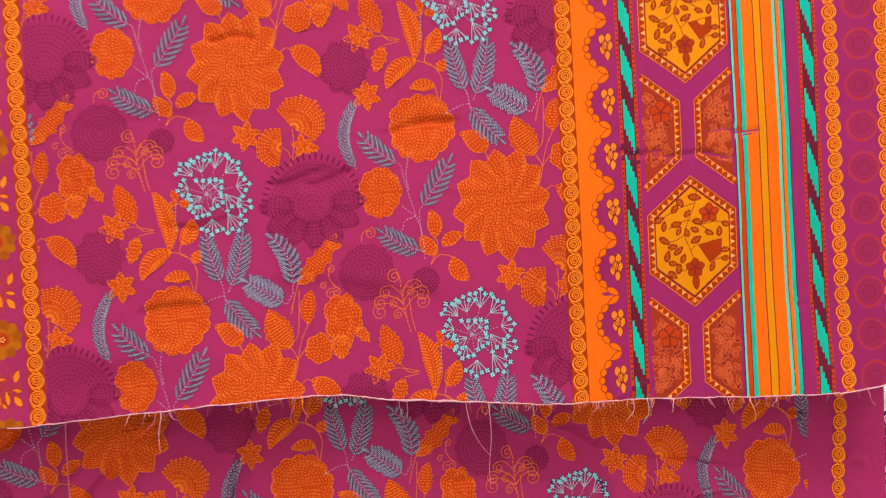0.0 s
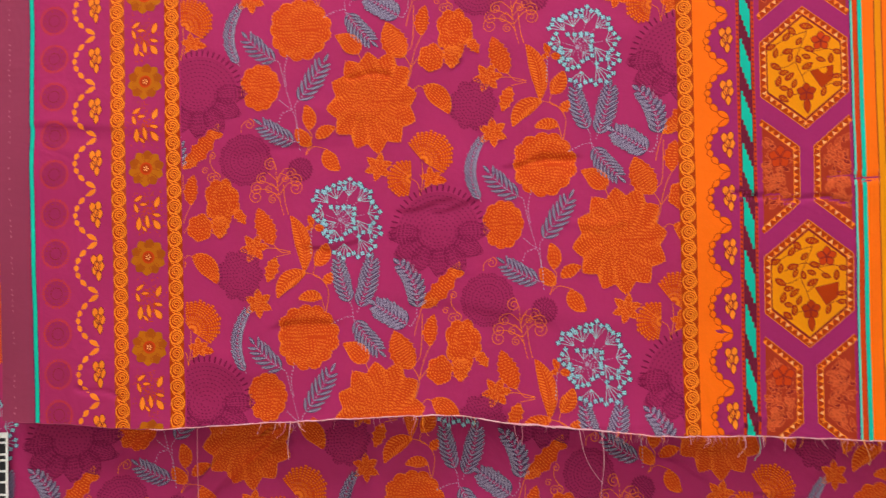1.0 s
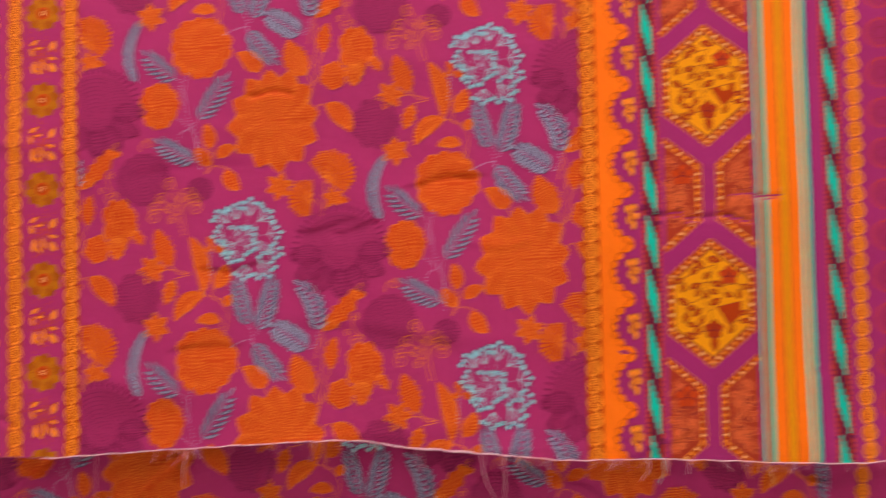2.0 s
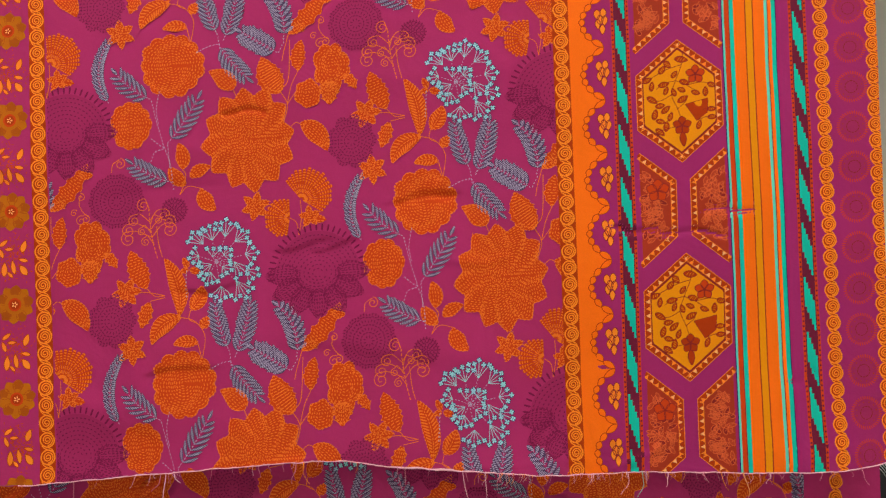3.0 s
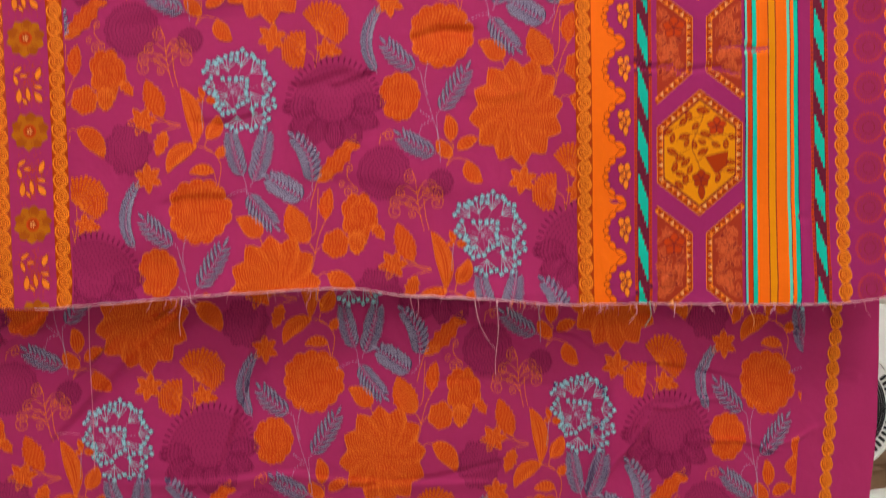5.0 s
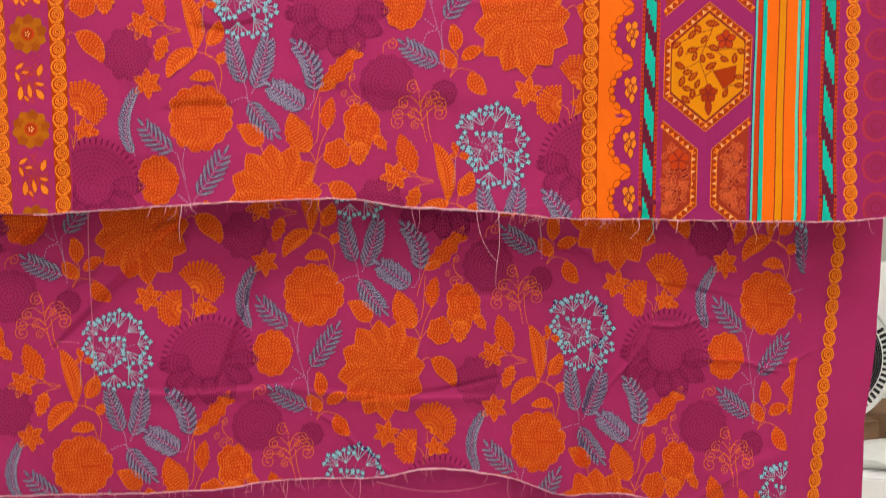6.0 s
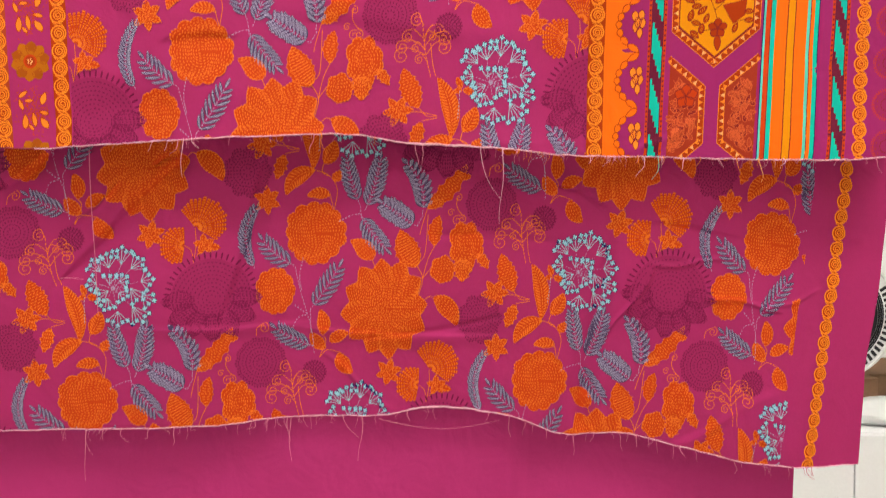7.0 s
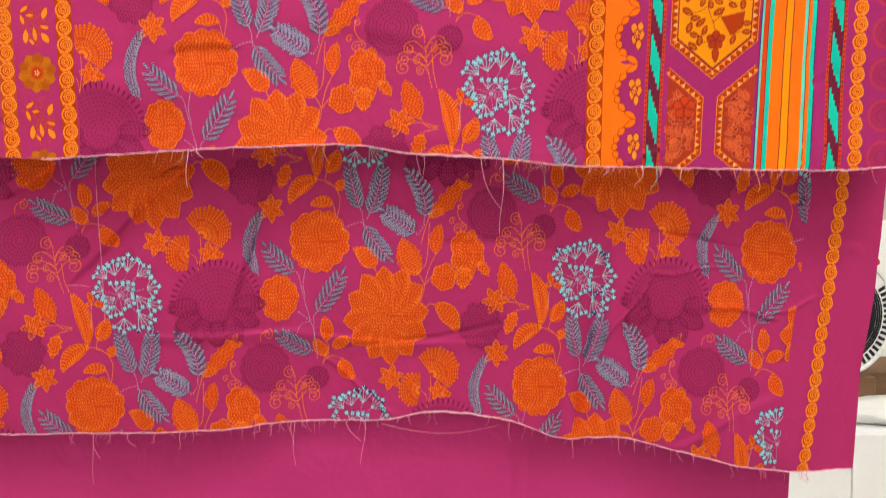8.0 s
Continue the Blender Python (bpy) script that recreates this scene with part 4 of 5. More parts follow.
def side_panel(u, v, hand):
    """A dark half medallion between two medallions, with faint flowers."""
    inner, outer, tall, high = 0.0075 * hand, 0.0455 * hand, 0.030, 0.062
    out = []
    n = 13
    for i in range(n):
        a, b = i / n, (i + 1) / n
        ua, ub = inner + (outer - inner) * a, inner + (outer - inner) * b
        ha, hb = tall + (high - tall) * a, tall + (high - tall) * b
        for j in range(40):
            c, d = -1 + j / 20, -1 + (j + 1) / 20
            out.append(("russet", 1, [(u + ua, v + ha * c), (u + ub, v + hb * c), (u + ub, v + hb * d), (u + ua, v + ha * d)]))
    flip = -hand
    out += teeth_edge((u + inner, v + tall), (u + outer, v + high), 0.0060, flip)
    out += teeth_edge((u + inner, v - tall), (u + inner, v + tall), 0.0060, flip)
    out += teeth_edge((u + outer, v - high), (u + inner, v - tall), 0.0060, flip)
    for k in range(60):
        t = rnd.uniform(0.32, 0.93)
        x = inner + (outer - inner) * t
        y = rnd.uniform(-0.8, 0.8) * (tall + (high - tall) * t - 0.008)
        a = rnd.uniform(0, 3.14)
        l = rnd.uniform(0.008, 0.012)
        out += leaf((u + x - math.cos(a) * l / 2, v + y - math.sin(a) * l / 2), (u + x + math.cos(a) * l / 2, v + y + math.sin(a) * l / 2), 0.0045, style="none", mat="dim_rust" if k % 3 else "brick", ink="pale_russet", layer=2, line=0.0007)
        out += stem([(u + x, v + y), (u + x + 0.004 * hand, v + y + rnd.uniform(-0.006, 0.006))], "pale_russet", 0.0006, layer=3)
    c = (u + inner + (outer - inner) * 0.52, v + 0.020)
    for j in range(5 if hand < 0 else 0):
        a = j * math.tau / 5 + 0.3
        out += leaf(c, (c[0] + 0.0125 * math.cos(a), c[1] + 0.0125 * math.sin(a)), 0.0100, style="none", mat="orange", ink="brick", layer=5, full=1.2)
    return out


def ikat(u0, u1, v, pitch):
    """One stepped slanting lozenge."""
    out = []
    n = 9
    w = (u1 - u0) / 5
    h = pitch * 0.98 / n
    for k in range(n):
        a, b = max(u0, u0 + (k - 4) * w), min(u1, u0 + (k + 1) * w)
        out += band(a, b, v - (k + 1) * h, v - k * h, "teal", 3, 0.0030)
    return out


def ladder(u0, u1, v0, v1):
    out = band(u0, u1, v0, v1, "orange", 2, 0.006)
    n = int((v1 - v0) / 0.0052)
    for k in range(n):
        out.append(dash((u0 + u1) / 2, v0 + (k + 0.5) * (v1 - v0) / n, 0, (u1 - u0) * 0.62, 0.0020, "wine", 3))
    return out


def front_borders(cloth, parent):
    low, high = 1.08, TOP - 0.02
    put = lambda name, polys: printed(name, polys, cloth, parent, (0, 0), (-9, 0.4885, low, high))
    put("selvedge_band", band(-0.6335, -0.5935, low, high, "plum"))
    put("selvedge_stitch", [dash(-0.6185 + rnd.uniform(-0.0008, 0.0008), v, 1.57 + rnd.uniform(-0.2, 0.2), 0.0022, 0.0008, "thread_pink", 2) for v in np.arange(low, high, 0.0062) if rnd.random() < 0.55])
    put("border_ground", band(-0.5885, -0.4105, low, high, "magenta"))
    put("narrow_stripe", band(-0.5935, -0.5885, low, high, "teal", 1, 0.004) + [p for v in np.arange(low, high, 0.008) for o in (-0.5938, -0.5883) for p in strip([(o, v), (o, v + 0.008)], 0.0009, "navy", 2)])
    # rosettes, leaf bows and petal bunches of the broad side
    v = 1.1575 - 0.0463 * 2
    while v < high:
        put("printed_rosette", wheel(-0.5640, v, 0.0160))
        v += 0.0463
    v = 1.172 - 0.0610
    while v < high + 0.06:
        put("printed_leaf_bow", garland(-0.5400, -0.5130, v, 0.0610, False))
        put("printed_bud", beads(-0.5145, v - 0.0305, 1.0))
        v += 0.0610
    for u in (-0.4870, -0.4215):
        put("chain_ground", band(u - 0.0090, u + 0.0090, low, high, "rust" if u > -0.45 else "dim_rust", 1))
        v = 1.0857 if u < -0.45 else 1.0925
        while v < high:
            put("printed_coil", chain_link(u, v, 0.0077, 0.0186))
            v += 0.0186
    v = 1.2312 - 0.1025 * 2
    while v < high:
        put("printed_sunflower", sunflower(-0.4538, v, 0.0215))
        put("printed_petal_spray", petals_spray(-0.4538, v + 0.0512, 1))
        v += 0.1025
    # inner border
    put("border_ground", band(0.1430, 0.4885, low, high, "purple", 0))
    put("chain_ground", band(0.1430, 0.1605, low, high, "rust", 1))
    v = 1.0844
    while v < high:
        put("printed_coil", chain_link(0.1518, v, 0.0071, 0.0178))
        v += 0.0178
    pitch = 0.0582
    v = 1.1645 - pitch
    while v < high + 0.05:
        rim = [(0.1955 + (0.1735 - 0.1955) * math.sin(math.pi * i / 12) ** 0.75, v - pitch * i / 12) for i in range(13)]
        scallop = []
        for a, b in zip(rim, rim[1:]):
            for k in range(5):
                scallop.append(("band_orange", 1, [(0.1605 + (e[0] - 0.1605) * f, e[1]) for e, f in ((a, k / 5), (b, k / 5), (b, (k + 1) / 5), (a, (k + 1) / 5))]))
        put("orange_scallop", scallop)
        put("printed_leaf_bow", garland(0.1740, 0.1970, v, pitch, True))
        put("printed_bud", beads(0.1950, v - pitch / 2, 0.92))
        v += pitch
    for u0 in (0.2058, 0.3957):
        u1 = u0 + 0.0190
        put("wine_band", band(u0, u1, low, high, "wine", 1))
        for a in (u0, u1 - 0.0030):
            put("ladder_stripe", ladder(a, a + 0.0030, low, high))
        v = 1.1080 - 0.1160 - (0.004 if u0 > 0.3 else 0)
        while v < high + 0.06:
            put("printed_lozenge", ikat(u0 + 0.0042, u1 - 0.0042, v + 0.0290, 0.0580))
            v += 0.0580
    v = 1.2728 - 0.234
    while v < high + 0.06:
        box_in = (0.2282, 0.3240, low, high)
        printed("printed_medallion", hexagon(0.2758, v), cloth, parent, (0, 0), box_in)
        for hand in (-1, 1):
            printed("printed_half_medallion", side_panel(0.2758, v - 0.117, hand), cloth, parent, (0, 0), box_in)
        v += 0.234
    for a, b, m in ((0.3243, 0.3272, "mint"), (0.3272, 0.3322, "orange"), (0.3322, 0.3372, "teal"), (0.3372, 0.3494, "band_orange"), (0.3502, 0.3572, "mustard"), (0.3580, 0.3699, "band_orange"), (0.3699, 0.3731, "mint"), (0.3731, 0.3774, "band_orange"), (0.3774, 0.3820, "teal")):
        put("printed_stripe", band(a, b, low, high, m, 1, 0.0025))
    for u in (0.3246, 0.3322, 0.3498, 0.3576, 0.3735, 0.3822):
        put("fine_line", band(u - 0.0005, u + 0.0005, low, high, "navy" if u in (0.3246, 0.3822) else "brick", 2, 0.006))
    v = 1.0815
    while v < high:
        put("printed_coil", chain_link(0.4293, v, 0.0071, 0.0175))
        put("printed_coil", chain_link(0.4835, v, 0.0071, 0.0175))
        v += 0.0175
    v = 1.1175
    while v < high:
        put("printed_rosette", wheel(0.4593, v, 0.0155))
        v += 0.0435


# ---- room ----
def room():
    b = part("floor", box(-2.6, 2.9, -2.6, 3.4, -0.10, 0.0), "grout")
    tagged(b, "glossy off-white square floor tiles with fine joints", "floor", kind="structure")
    tile = None
    size = 0.60
    for i in range(9):
        for j in range(10):
            x, y = -2.55 + i * size, -2.58 + j * size
            if tile is None:
                tile = part("floor_tile", box(-size / 2 + 0.0015, size / 2 - 0.0015, -size / 2 + 0.0015, size / 2 - 0.0015, 0.0, 0.004, 0.001), "floor_tile", b)
                o = tile
            else:
                o = new("floor_tile", tile.data)
                o.parent = b
            o.location = (x + size / 2, y + size / 2, 0)
    for name, dims in (("wall_north", (-2.7, 3.0, 3.4, 3.5)), ("wall_south", (-2.7, 3.0, -2.7, -2.6)), ("wall_west", (-2.7, -2.6, -2.6, 3.4)), ("wall_east", (2.9, 3.0, -2.6, 3.4))):
        tagged(part(name, box(*dims, -0.1, 2.8), "wall_paint"), "plain off-white painted wall", "wall", kind="structure")
    tagged(part("ceiling", box(-2.7, 3.0, -2.7, 3.5, 2.8, 2.9), "ceiling_paint"), "plain white painted ceiling", "ceiling", kind="structure")
    # the partition over which the cloths hang
    tagged(part("wall_partition", box(-0.60, 0.33, 0.815, 0.88, 0.0, TOP + 0.012, 0.006), "partition_paint"), "low painted partition behind the hanging cloths", "wall", kind="structure")


def ceiling_lights():
    first = None
    # last two panels are added: fill from the front, brightening behind the cloths
    for x, y in ((-0.75, -0.12), (0.75, -0.12), (0.0, -1.5), (0.9, 0.95)):
        if first is None:
            first = empty("ceiling_light", x, y, 2.8)
            tagged(first, "unseen square white ceiling light panel with a glowing diffuser", "ceiling light", "ceiling light panels")
            part("diffuser", box(-0.28, 0.28, -0.28, 0.28, -0.028, -0.012), "diffuser_glow", first, "glowing white diffuser")
            for a in ((-0.30, 0.30, -0.30, -0.28), (-0.30, 0.30, 0.28, 0.30), (-0.30, -0.28, -0.28, 0.28), (0.28, 0.30, -0.28, 0.28)):
                part("frame", box(*a, -0.035, 0.0, 0.002), "white_board", first)
        else:
            copy_thing(first, pose(x, y, 2.8))


room()
ceiling_lights()

# ---- the three cloths ----
def back_edge(z):
    return np.interp(z, (0.740, 0.759, 0.8715, 0.924, 1.0275, 1.10, 2.1), (0.457, 0.4584, 0.4638, 0.4718, 0.4812, 0.486, 0.488))


front = Cloth(front_depth, front_place, FRONT_HEM)
back = Cloth(back_depth, back_place, BACK_HEM)
plain = Cloth(plain_depth, back_place, None)

front_cloth = sheet("printed_cloth", front, lambda z: front_place(-0.633, z)[0], lambda z: front_place(0.489, z)[0], FRONT_HEM, TOP, 0.0026, "magenta")
tagged(front_cloth, "magenta cotton cloth printed with orange flowers, broad borders, torn hem", "fabric", "hanging cloths")
back_cloth = sheet("printed_cloth", back, lambda z: np.interp(z, (1.63, 1.66), (-0.735, -0.600)), back_edge, BACK_HEM, TOP, 0.0024, "magenta")
tagged(back_cloth, "creased magenta cotton cloth printed with orange flowers, one chain border", "fabric", "hanging cloths")
plain_cloth = sheet("plain_cloth", plain, lambda z: -0.700 + 0 * z, lambda z: 0.398 + 0.004 * np.sin(z * 9), None, TOP, 0.006, "plain_magenta")
tagged(plain_cloth, "plain magenta cotton cloth hanging behind the printed ones", "fabric", "hanging cloths")

field(front, front_cloth, (0, 0), (-0.4110, 0.1432, 1.08, TOP - 0.02), ((-3, 4), (-3, 5)))
front_borders(front, front_cloth)


def back_print():
    # only the stretch that hangs clear of the front cloth, and its outer side
    field(back, back_cloth, (0, 0), (-0.455, 0.5840, 0.70, 1.24), ((-3, 5), (-5, 4)))
    field(back, back_cloth, (0, 0), (-0.552, -0.4551, 0.70, 1.640), ((-4, 2), (-4, 5)))
    v = 0.790
    while v < 1.26:
        printed("printed_coil", chain_link(0.6225, v, 0.0074, 0.0181), back, back_cloth)
        v += 0.0181


back_print()


# ---- the upper ends, laid over the partition ----
def folded_end(cloth_ob, y, x0, x1, level, mat):
    """The top of a cloth, turned over the partition's top edge and hanging down behind it."""
    rest = TOP + 0.0125 + 0.0022 * level
    profile = [(y + 0.0004, TOP - 0.002), (y + 0.004, TOP + 0.006), (y + 0.016, rest + 0.003), (0.818, rest + 0.001), (0.84, rest), (0.882, rest), (0.887 + 0.003 * level, rest - 0.012), (0.888 + 0.003 * level, 1.80 + 0.03 * level)]
    bm = bmesh.new()
    cols = 40
    grid = []
    for off in (0.0, 0.0008):
        grid.append([[bm.verts.new((x0 + (x1 - x0) * i / cols, py + off + 0.0012 * math.sin(i * 0.8 + level), pz + off)) for i in range(cols + 1)] for py, pz in profile])
    for r in range(len(profile) - 1):
        for i in range(cols):
            a, b = grid[0], grid[1]
            bm.faces.new((a[r][i], a[r][i + 1], a[r + 1][i + 1], a[r + 1][i]))
            bm.faces.new((b[r][i], b[r + 1][i], b[r + 1][i + 1], b[r][i + 1]))
    part("folded_end", bm, mat, cloth_ob)


folded_end(plain_cloth, PLAIN_Y, -0.700, 0.380, 0, "plain_magenta")
folded_end(back_cloth, BACK_Y, -0.600, 0.480, 1, "magenta")
folded_end(front_cloth, FRONT_Y, -0.650, 0.560, 2, "magenta")


# ---- torn edges and loose threads ----
def hem_rim(cloth, parent, x0, x1, mat):
    """The pale raw edge along a hem."""
    xs = np.arange(x0, x1, 0.004)
    bm = bmesh.new()
    prev = None
    for x in xs:
        z = float(hem_line(cloth.hem, x))
        p, n = cloth.spot(np.array([x]), np.array([z]), np.array([0.0004]))
        p, n = Vector(p[0]), Vector(n[0])
        w = (0.0004 + 0.0004 * rnd.random()) * (1 + 0.8 * math.exp(-((x + 0.01) / 0.05) ** 2))
        ring = [bm.verts.new(p + Vector((0, 0, w))), bm.verts.new(p + n * 0.0005), bm.verts.new(p + Vector((0, 0, -w * 0.9))), bm.verts.new(p - n * 0.0013)]
        if prev:
            for k in range(4):
                bm.faces.new((prev[k], prev[(k + 1) % 4], ring[(k + 1) % 4], ring[k]))
        prev = ring
    part("raw_edge", bm, mat, parent, "pale frayed raw edge")


hem_rim(front, front_cloth, -0.455, 0.466, "hem_white")
hem_rim(front, front_cloth, -0.616, -0.457, "plum")
hem_rim(back, back_cloth, -0.735, 0.457, "hem_white")


def thread(cloth, parent, x, z, length, drift=0.0, curl=0.0, mat="thread_pink", radius=0.00045, out=0.004):
    """A loose thread that hangs from an edge."""
    n = 14
    y0 = float(cloth.depth(np.array([x]), np.array([z]))[0])
    ph = rnd.random() * 6
    pts = []
    for i in range(n + 1):
        t = i / n
        pts.append((x + drift * t * t + curl * math.sin(5 * t + ph) * t, y0 - 0.0012 - out * math.sin(min(1, t * 2) * 1.57), z - length * t + abs(curl) * 0.5 * math.cos(8 * t + ph) * t))
    part("loose_thread", tube(pts, radius, 5), mat, parent)


def front_thread(x, length, *rest):
    thread(front, front_cloth, x, float(hem_line(FRONT_HEM, x)) + 0.001, length, *rest)


def back_thread(x, length, *rest):
    thread(back, back_cloth, x, float(hem_line(BACK_HEM, x)) + 0.001, length, *rest)


front_thread(-0.291, 0.040, -0.003, 0.002, "hem_white")
front_thread(-0.296, 0.018, -0.008, 0.002, "thread_pink")
front_thread(-0.282, 0.010, 0.010, 0.003, "hem_white")
front_thread(-0.152, 0.020, -0.004, 0.002, "thread_pink")
front_thread(-0.144, 0.022, 0.004, 0.002, "light_orange")
front_thread(-0.045, 0.024, 0.004, 0.001, "thread_pink")
front_thread(-0.037, 0.022, 0.000, 0.001, "thread_pink")
front_thread(0.024, 0.056, 0.020, 0.002, "hem_white", 0.00036)
front_thread(0.047, 0.080, -0.003, 0.003, "hem_white", 0.00036)
front_thread(0.062, 0.014, -0.004, 0.002, "thread_pink")
front_thread(0.198, 0.022, -0.008, 0.002, "hem_white")
front_thread(0.213, 0.026, -0.006, 0.002, "thread_teal")
front_thread(0.191, 0.018, 0.004, 0.002, "light_orange")
front_thread(0.240, 0.014, -0.006, 0.002, "hem_white")
front_thread(0.276, 0.012, 0.004, 0.002, "thread_pink")
front_thread(0.294, 0.018, 0.004, 0.001, "light_orange")
front_thread(0.317, 0.026, 0.002, 0.003, "apricot")
front_thread(0.342, 0.010, -0.004, 0.002, "hem_white")
front_thread(0.436, 0.016, 0.004, 0.002, "thread_pink")
back_thread(-0.442, 0.060, 0.000, 0.002)
back_thread(-0.441, 0.030, 0.006, 0.002)
back_thread(-0.399, 0.014, 0.008, 0.003)
back_thread(-0.365, 0.012, -0.006, 0.003)
back_thread(-0.336, 0.022, -0.002, 0.002)
back_thread(-0.243, 0.012, -0.006, 0.004)
back_thread(-0.202, 0.052, -0.003, 0.003)
back_thread(-0.206, 0.030, 0.002, 0.002)
back_thread(-0.118, 0.052, -0.006, 0.002)
back_thread(-0.141, 0.026, 0.020, 0.002)
back_thread(0.053, 0.024, 0.000, 0.002)
back_thread(0.129, 0.024, 0.000, 0.001)
back_thread(0.182, 0.020, 0.003, 0.002)
back_thread(0.201, 0.014, -0.003, 0.002)
back_thread(0.249, 0.014, 0.005, 0.003)
back_thread(0.310, 0.016, 0.002, 0.003)
back_thread(0.394, 0.012, 0.004, 0.004)
back_thread(0.401, 0.010, -0.006, 0.005)
thread(back, back_cloth, -0.417, 1.140, 0.190, 0.002, 0.0012, "thread_pink", 0.00055, 0.003)
part("loose_thread", tube([(-0.097 + 0.139 * i / 16, BACK_Y - 0.006, 0.825 + -0.004 * i / 16 - 0.011 * math.sin(math.pi * i / 16)) for i in range(17)], 0.0004), "thread_pink", back_cloth)
part("loose_thread", tube([(-0.456 + 0.026 * i / 16, BACK_Y - 0.006, 0.995 + -0.002 * i / 16 - -0.001 * math.sin(math.pi * i / 16)) for i in range(17)], 0.0004), "thread_pink", back_cloth)
for k in range(110):
    x = rnd.choice((rnd.uniform(-0.40, 0.44), rnd.uniform(0.06, 0.36), rnd.uniform(0.06, 0.22)))
    front_thread(x, rnd.uniform(0.004, 0.013), rnd.uniform(-0.006, 0.003), rnd.uniform(-0.002, 0.002), rnd.choice(("thread_pink", "thread_pink", "hem_white", "light_orange")), rnd.uniform(0.00018, 0.00030))
for k in range(64):
    x = rnd.uniform(-0.47, 0.40)
    back_thread(x, rnd.uniform(0.005, 0.016), rnd.uniform(-0.005, 0.005), rnd.uniform(-0.003, 0.003), "thread_pink", 0.00028)


# ---- a printed tag on the back cloth ----
def tag():
    t = part("tag", box(-0.681, -0.6455, BACK_Y - 0.012, BACK_Y - 0.0108, 0.985, 1.1345, 0.0004), "white_board")
    tagged(t, "white paper tag with black upright bars of lettering, on printed cloth", "tag")
    z = 1.128
    for h, x0, x1 in ((0.004, -0.658, -0.648), (0.011, -0.660, -0.648), (0.004, -0.658, -0.648), (0.010, -0.659, -0.648), (0.010, -0.659, -0.648), (0.012, -0.660, -0.648), (0.008, -0.655, -0.648), (0.007, -0.655, -0.648), (0.012, -0.660, -0.648), (0.010, -0.659, -0.648)):
        part("lettering_bar", box(x0, x1, BACK_Y - 0.0124, BACK_Y - 0.0121, z - h, z), "black_ink", t)
        z -= h + 0.0028


tag()


# ---- things behind, seen past the cloths ----
def carton(x, y, z, w, d, h, turn, label):
    c = empty("cardboard_box", x, y, z)
    c.rotation_euler.z = radians(turn)
    tagged(c, label, "box", "cartons behind the cloths")
    part("body", box(-w / 2, w / 2, -d / 2, d / 2, 0, h, 0.004), "cardboard", c)
    part("flap", box(-w / 2 + 0.004, w / 2 - 0.004, -d / 2 - 0.004, -0.002, h, h + 0.004, 0.001), "cardboard", c)
    part("flap", box(-w / 2 + 0.004, w / 2 - 0.004, 0.002, d / 2 + 0.004, h, h + 0.004, 0.001), "cardboard", c)
    return c


def counter():
    c = empty("display_plinth", 1.1, 1.45, 0.004)
    tagged(c, "white painted display plinth with a fine joint in its front", "plinth")
    part("body", box(-0.85, 0.70, 0.0, 0.60, 0.0, 0.551, 0.004), "white_board", c)
    for a, b in ((-0.85, -0.2545), (-0.2515, 0.198), (0.202, 0.70)):
        part("front_panel", box(a, b, -0.018, -0.001, 0.03, 0.549, 0.002), "white_board", c)


def drum():
    """A round white pack, with a printed band of rings."""
    d = empty("round_pack", 0.882, 1.56, 0.7905)
    d.rotation_euler = (0, 0, radians(8))
    tagged(d, "round white pack with black rings, on a carton", "pack")
    def disc(r0, r1, y0, y1):
        bm = bmesh.new()
        rings = []
        for r, y in ((r0, y0), (r1, y0), (r1, y1), (r0, y1)):
            rings.append([bm.verts.new((r * math.cos(k * math.tau / 96), y, r * math.sin(k * math.tau / 96))) for k in range(96)])
        for q, s in zip(rings, rings[1:] + rings[:1]):
            for k in range(96):
                bm.faces.new((q[k], q[(k + 1) % 96], s[(k + 1) % 96], s[k]))
        return bm
    part("body", disc(0.002, 0.141, 0.0, 0.07), "white_board", d)
    part("rim", disc(0.1395, 0.1445, -0.006, 0.074), "white_film", d)
    for r0, r1 in ((0.060, 0.096), (0.099, 0.1015), (0.1045, 0.107), (0.110, 0.1115)):
        part("printed_ring", disc(r0, r1, -0.0035, -0.0005), "black_ink", d)
    for k in range(15):
        a = math.radians(-58 + 6.2 * k)
        bm = box(-0.0035, 0.0035, -0.0022, -0.0004, -0.0085, 0.0085)
        bmesh.ops.transform(bm, matrix=Matrix.Translation((0.126 * math.cos(a), 0, 0.126 * math.sin(a))) @ Matrix.Rotation(-a + math.pi / 2, 4, "Y"), verts=bm.verts)
        part("lettering_bar", bm, "black_ink", d)


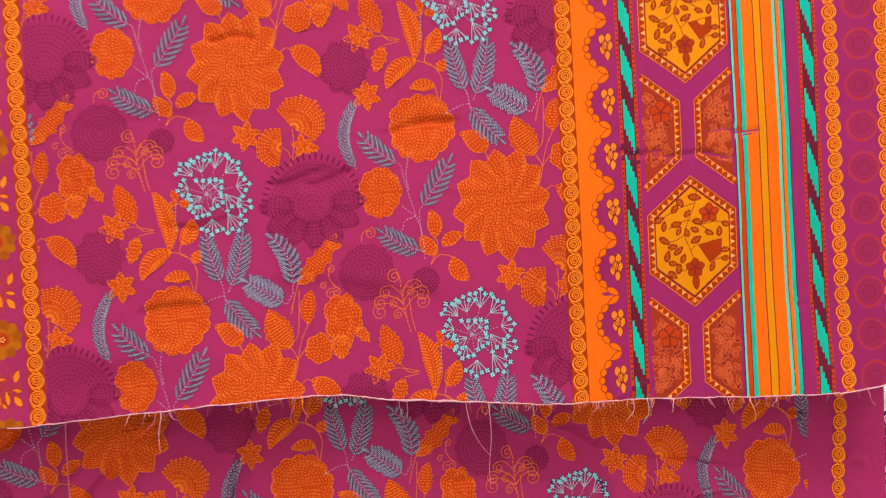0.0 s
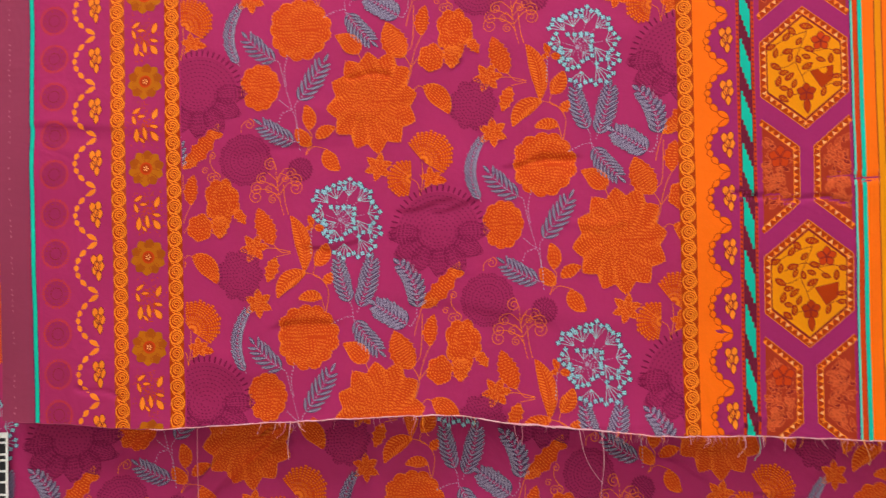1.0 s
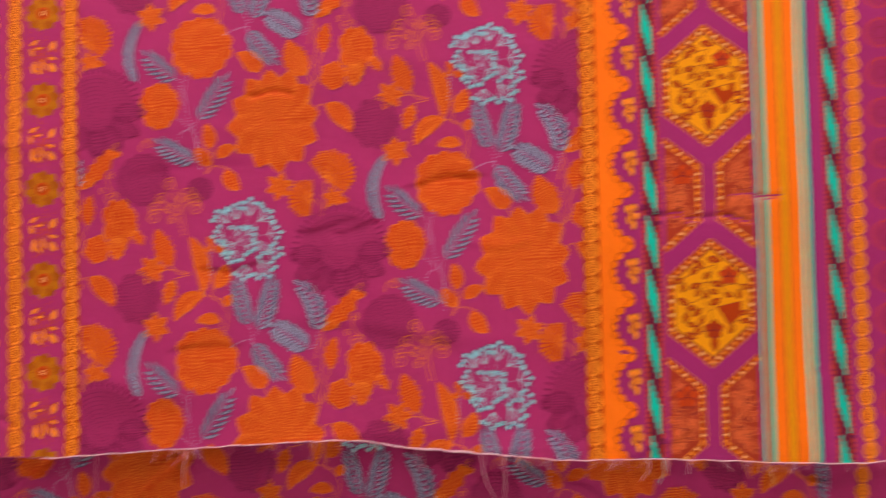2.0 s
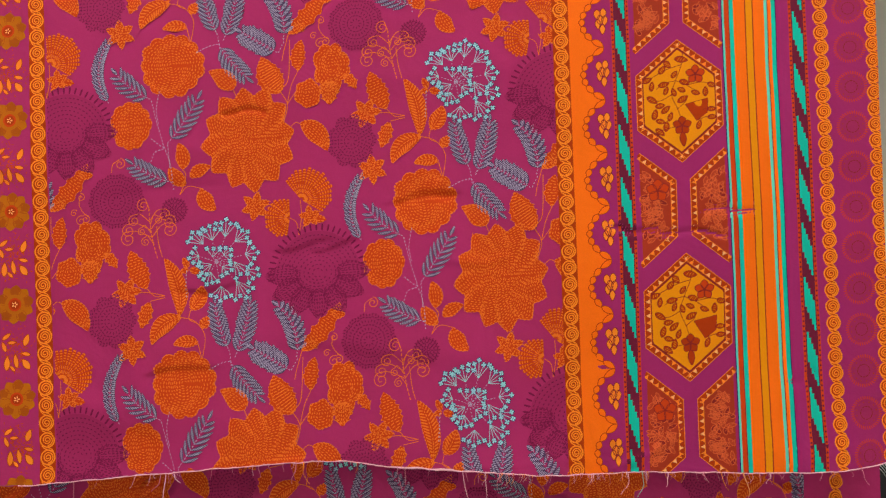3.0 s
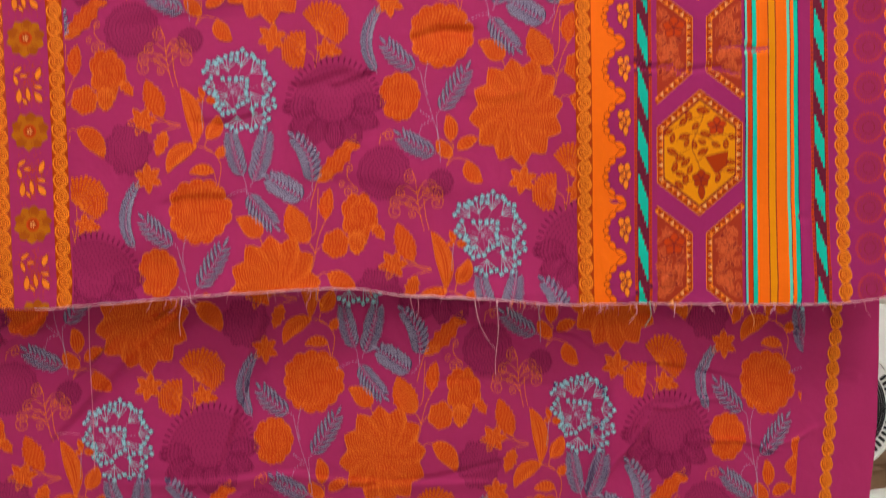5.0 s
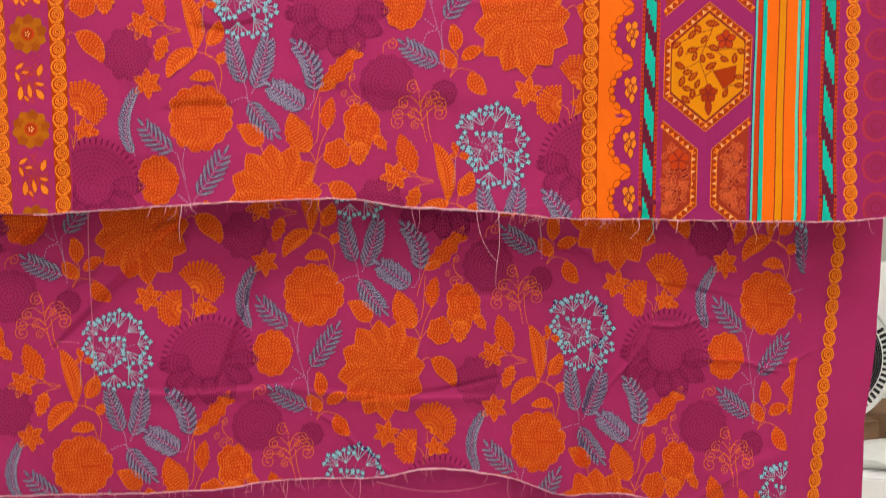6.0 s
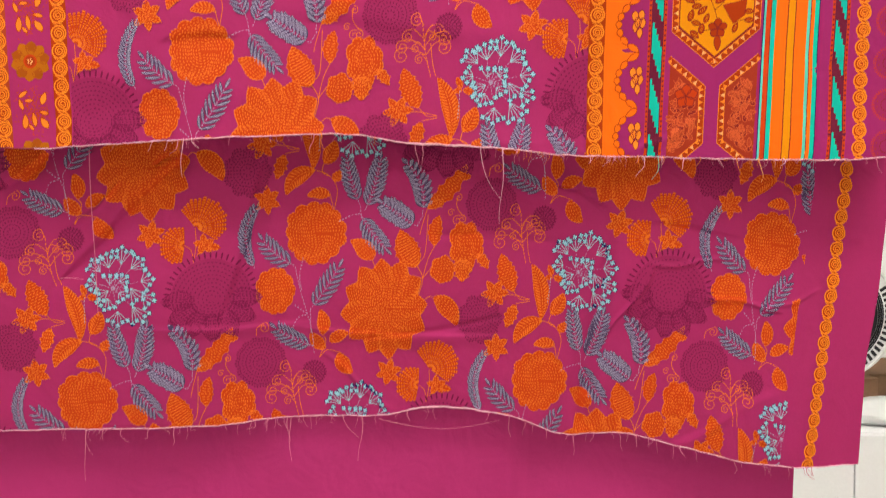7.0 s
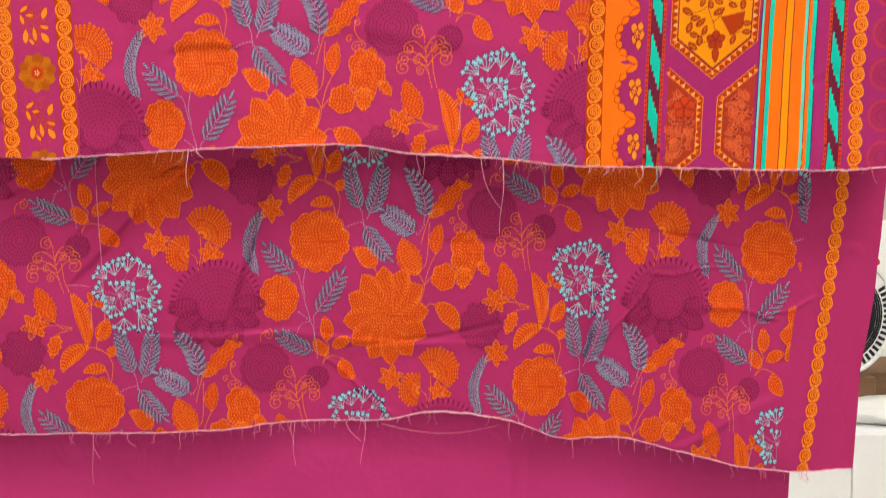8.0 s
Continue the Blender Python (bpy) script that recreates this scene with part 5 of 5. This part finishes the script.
def pouch():
    """A white pack with a red flower print."""
    c = empty("printed_pack", 1.04, 1.80, 0.6402)
    tagged(c, "white cardboard pack with a red flower print, on a carton", "pack")
    part("body", box(-0.12, 0.12, -0.03, 0.03, 0.0, 0.36, 0.006), "white_board", c)
    for k in range(12):
        a = k * math.tau / 6 + (0.5 if k > 5 else 0)
        r = 0.034 if k < 6 else 0.060
        bm = bmesh.new()
        bmesh.ops.create_uvsphere(bm, u_segments=10, v_segments=6, radius=1)
        bmesh.ops.transform(bm, matrix=Matrix.Translation((r * math.cos(a), -0.0302, 0.29 + r * math.sin(a))) @ Matrix.Rotation(-a, 4, "Y") @ Matrix.Diagonal((0.020, 0.0012, 0.011, 1)), verts=bm.verts)
        part("printed_petal", bm, "red_ink", c)


def bundle():
    """A soft white plastic bundle."""
    bm = bmesh.new()
    bmesh.ops.create_icosphere(bm, subdivisions=5, radius=1)
    for v in bm.verts:
        n = noise.noise(v.co * 1.9) * 0.16 + noise.noise(v.co * 5) * 0.05
        v.co *= 1 + n
        v.co = Vector((v.co.x * 0.16, v.co.y * 0.07, max(v.co.z, -0.7) * 0.030 + 0.021))
    for f in bm.faces:
        f.smooth = True
    b = part("plastic_bag", bm, "white_film")
    b.location = (1.00, 1.53, 0.5552)
    tagged(b, "crumpled white plastic bag lying on a white plinth", "bag")


def cupboard():
    c = empty("wooden_cupboard", -1.55, 1.45, 0.004)
    tagged(c, "dark brown wooden cupboard with two doors", "cupboard")
    part("body", box(-0.55, 0.55, 0.0, 0.5, 0.0, 2.2, 0.004), "wood", c)
    for a in (-0.545, 0.005):
        d = part("door", box(a, a + 0.54, -0.022, -0.002, 0.06, 2.17, 0.003), "wood", c)
        part("handle", box(-0.05 if a < 0 else 0.03, -0.03 if a < 0 else 0.05, -0.045, -0.022, 1.0, 1.14, 0.004), "black_ink", d, "black handle")


counter()
carton(1.02, 1.78, 0.5552, 0.62, 0.32, 0.080, 3, "flat brown cardboard box lying on a white plinth")
carton(0.868, 1.63, 0.5552, 0.20, 0.16, 0.085, 8, "small brown cardboard box under a round pack")
pouch()
bundle()
drum()
cupboard()
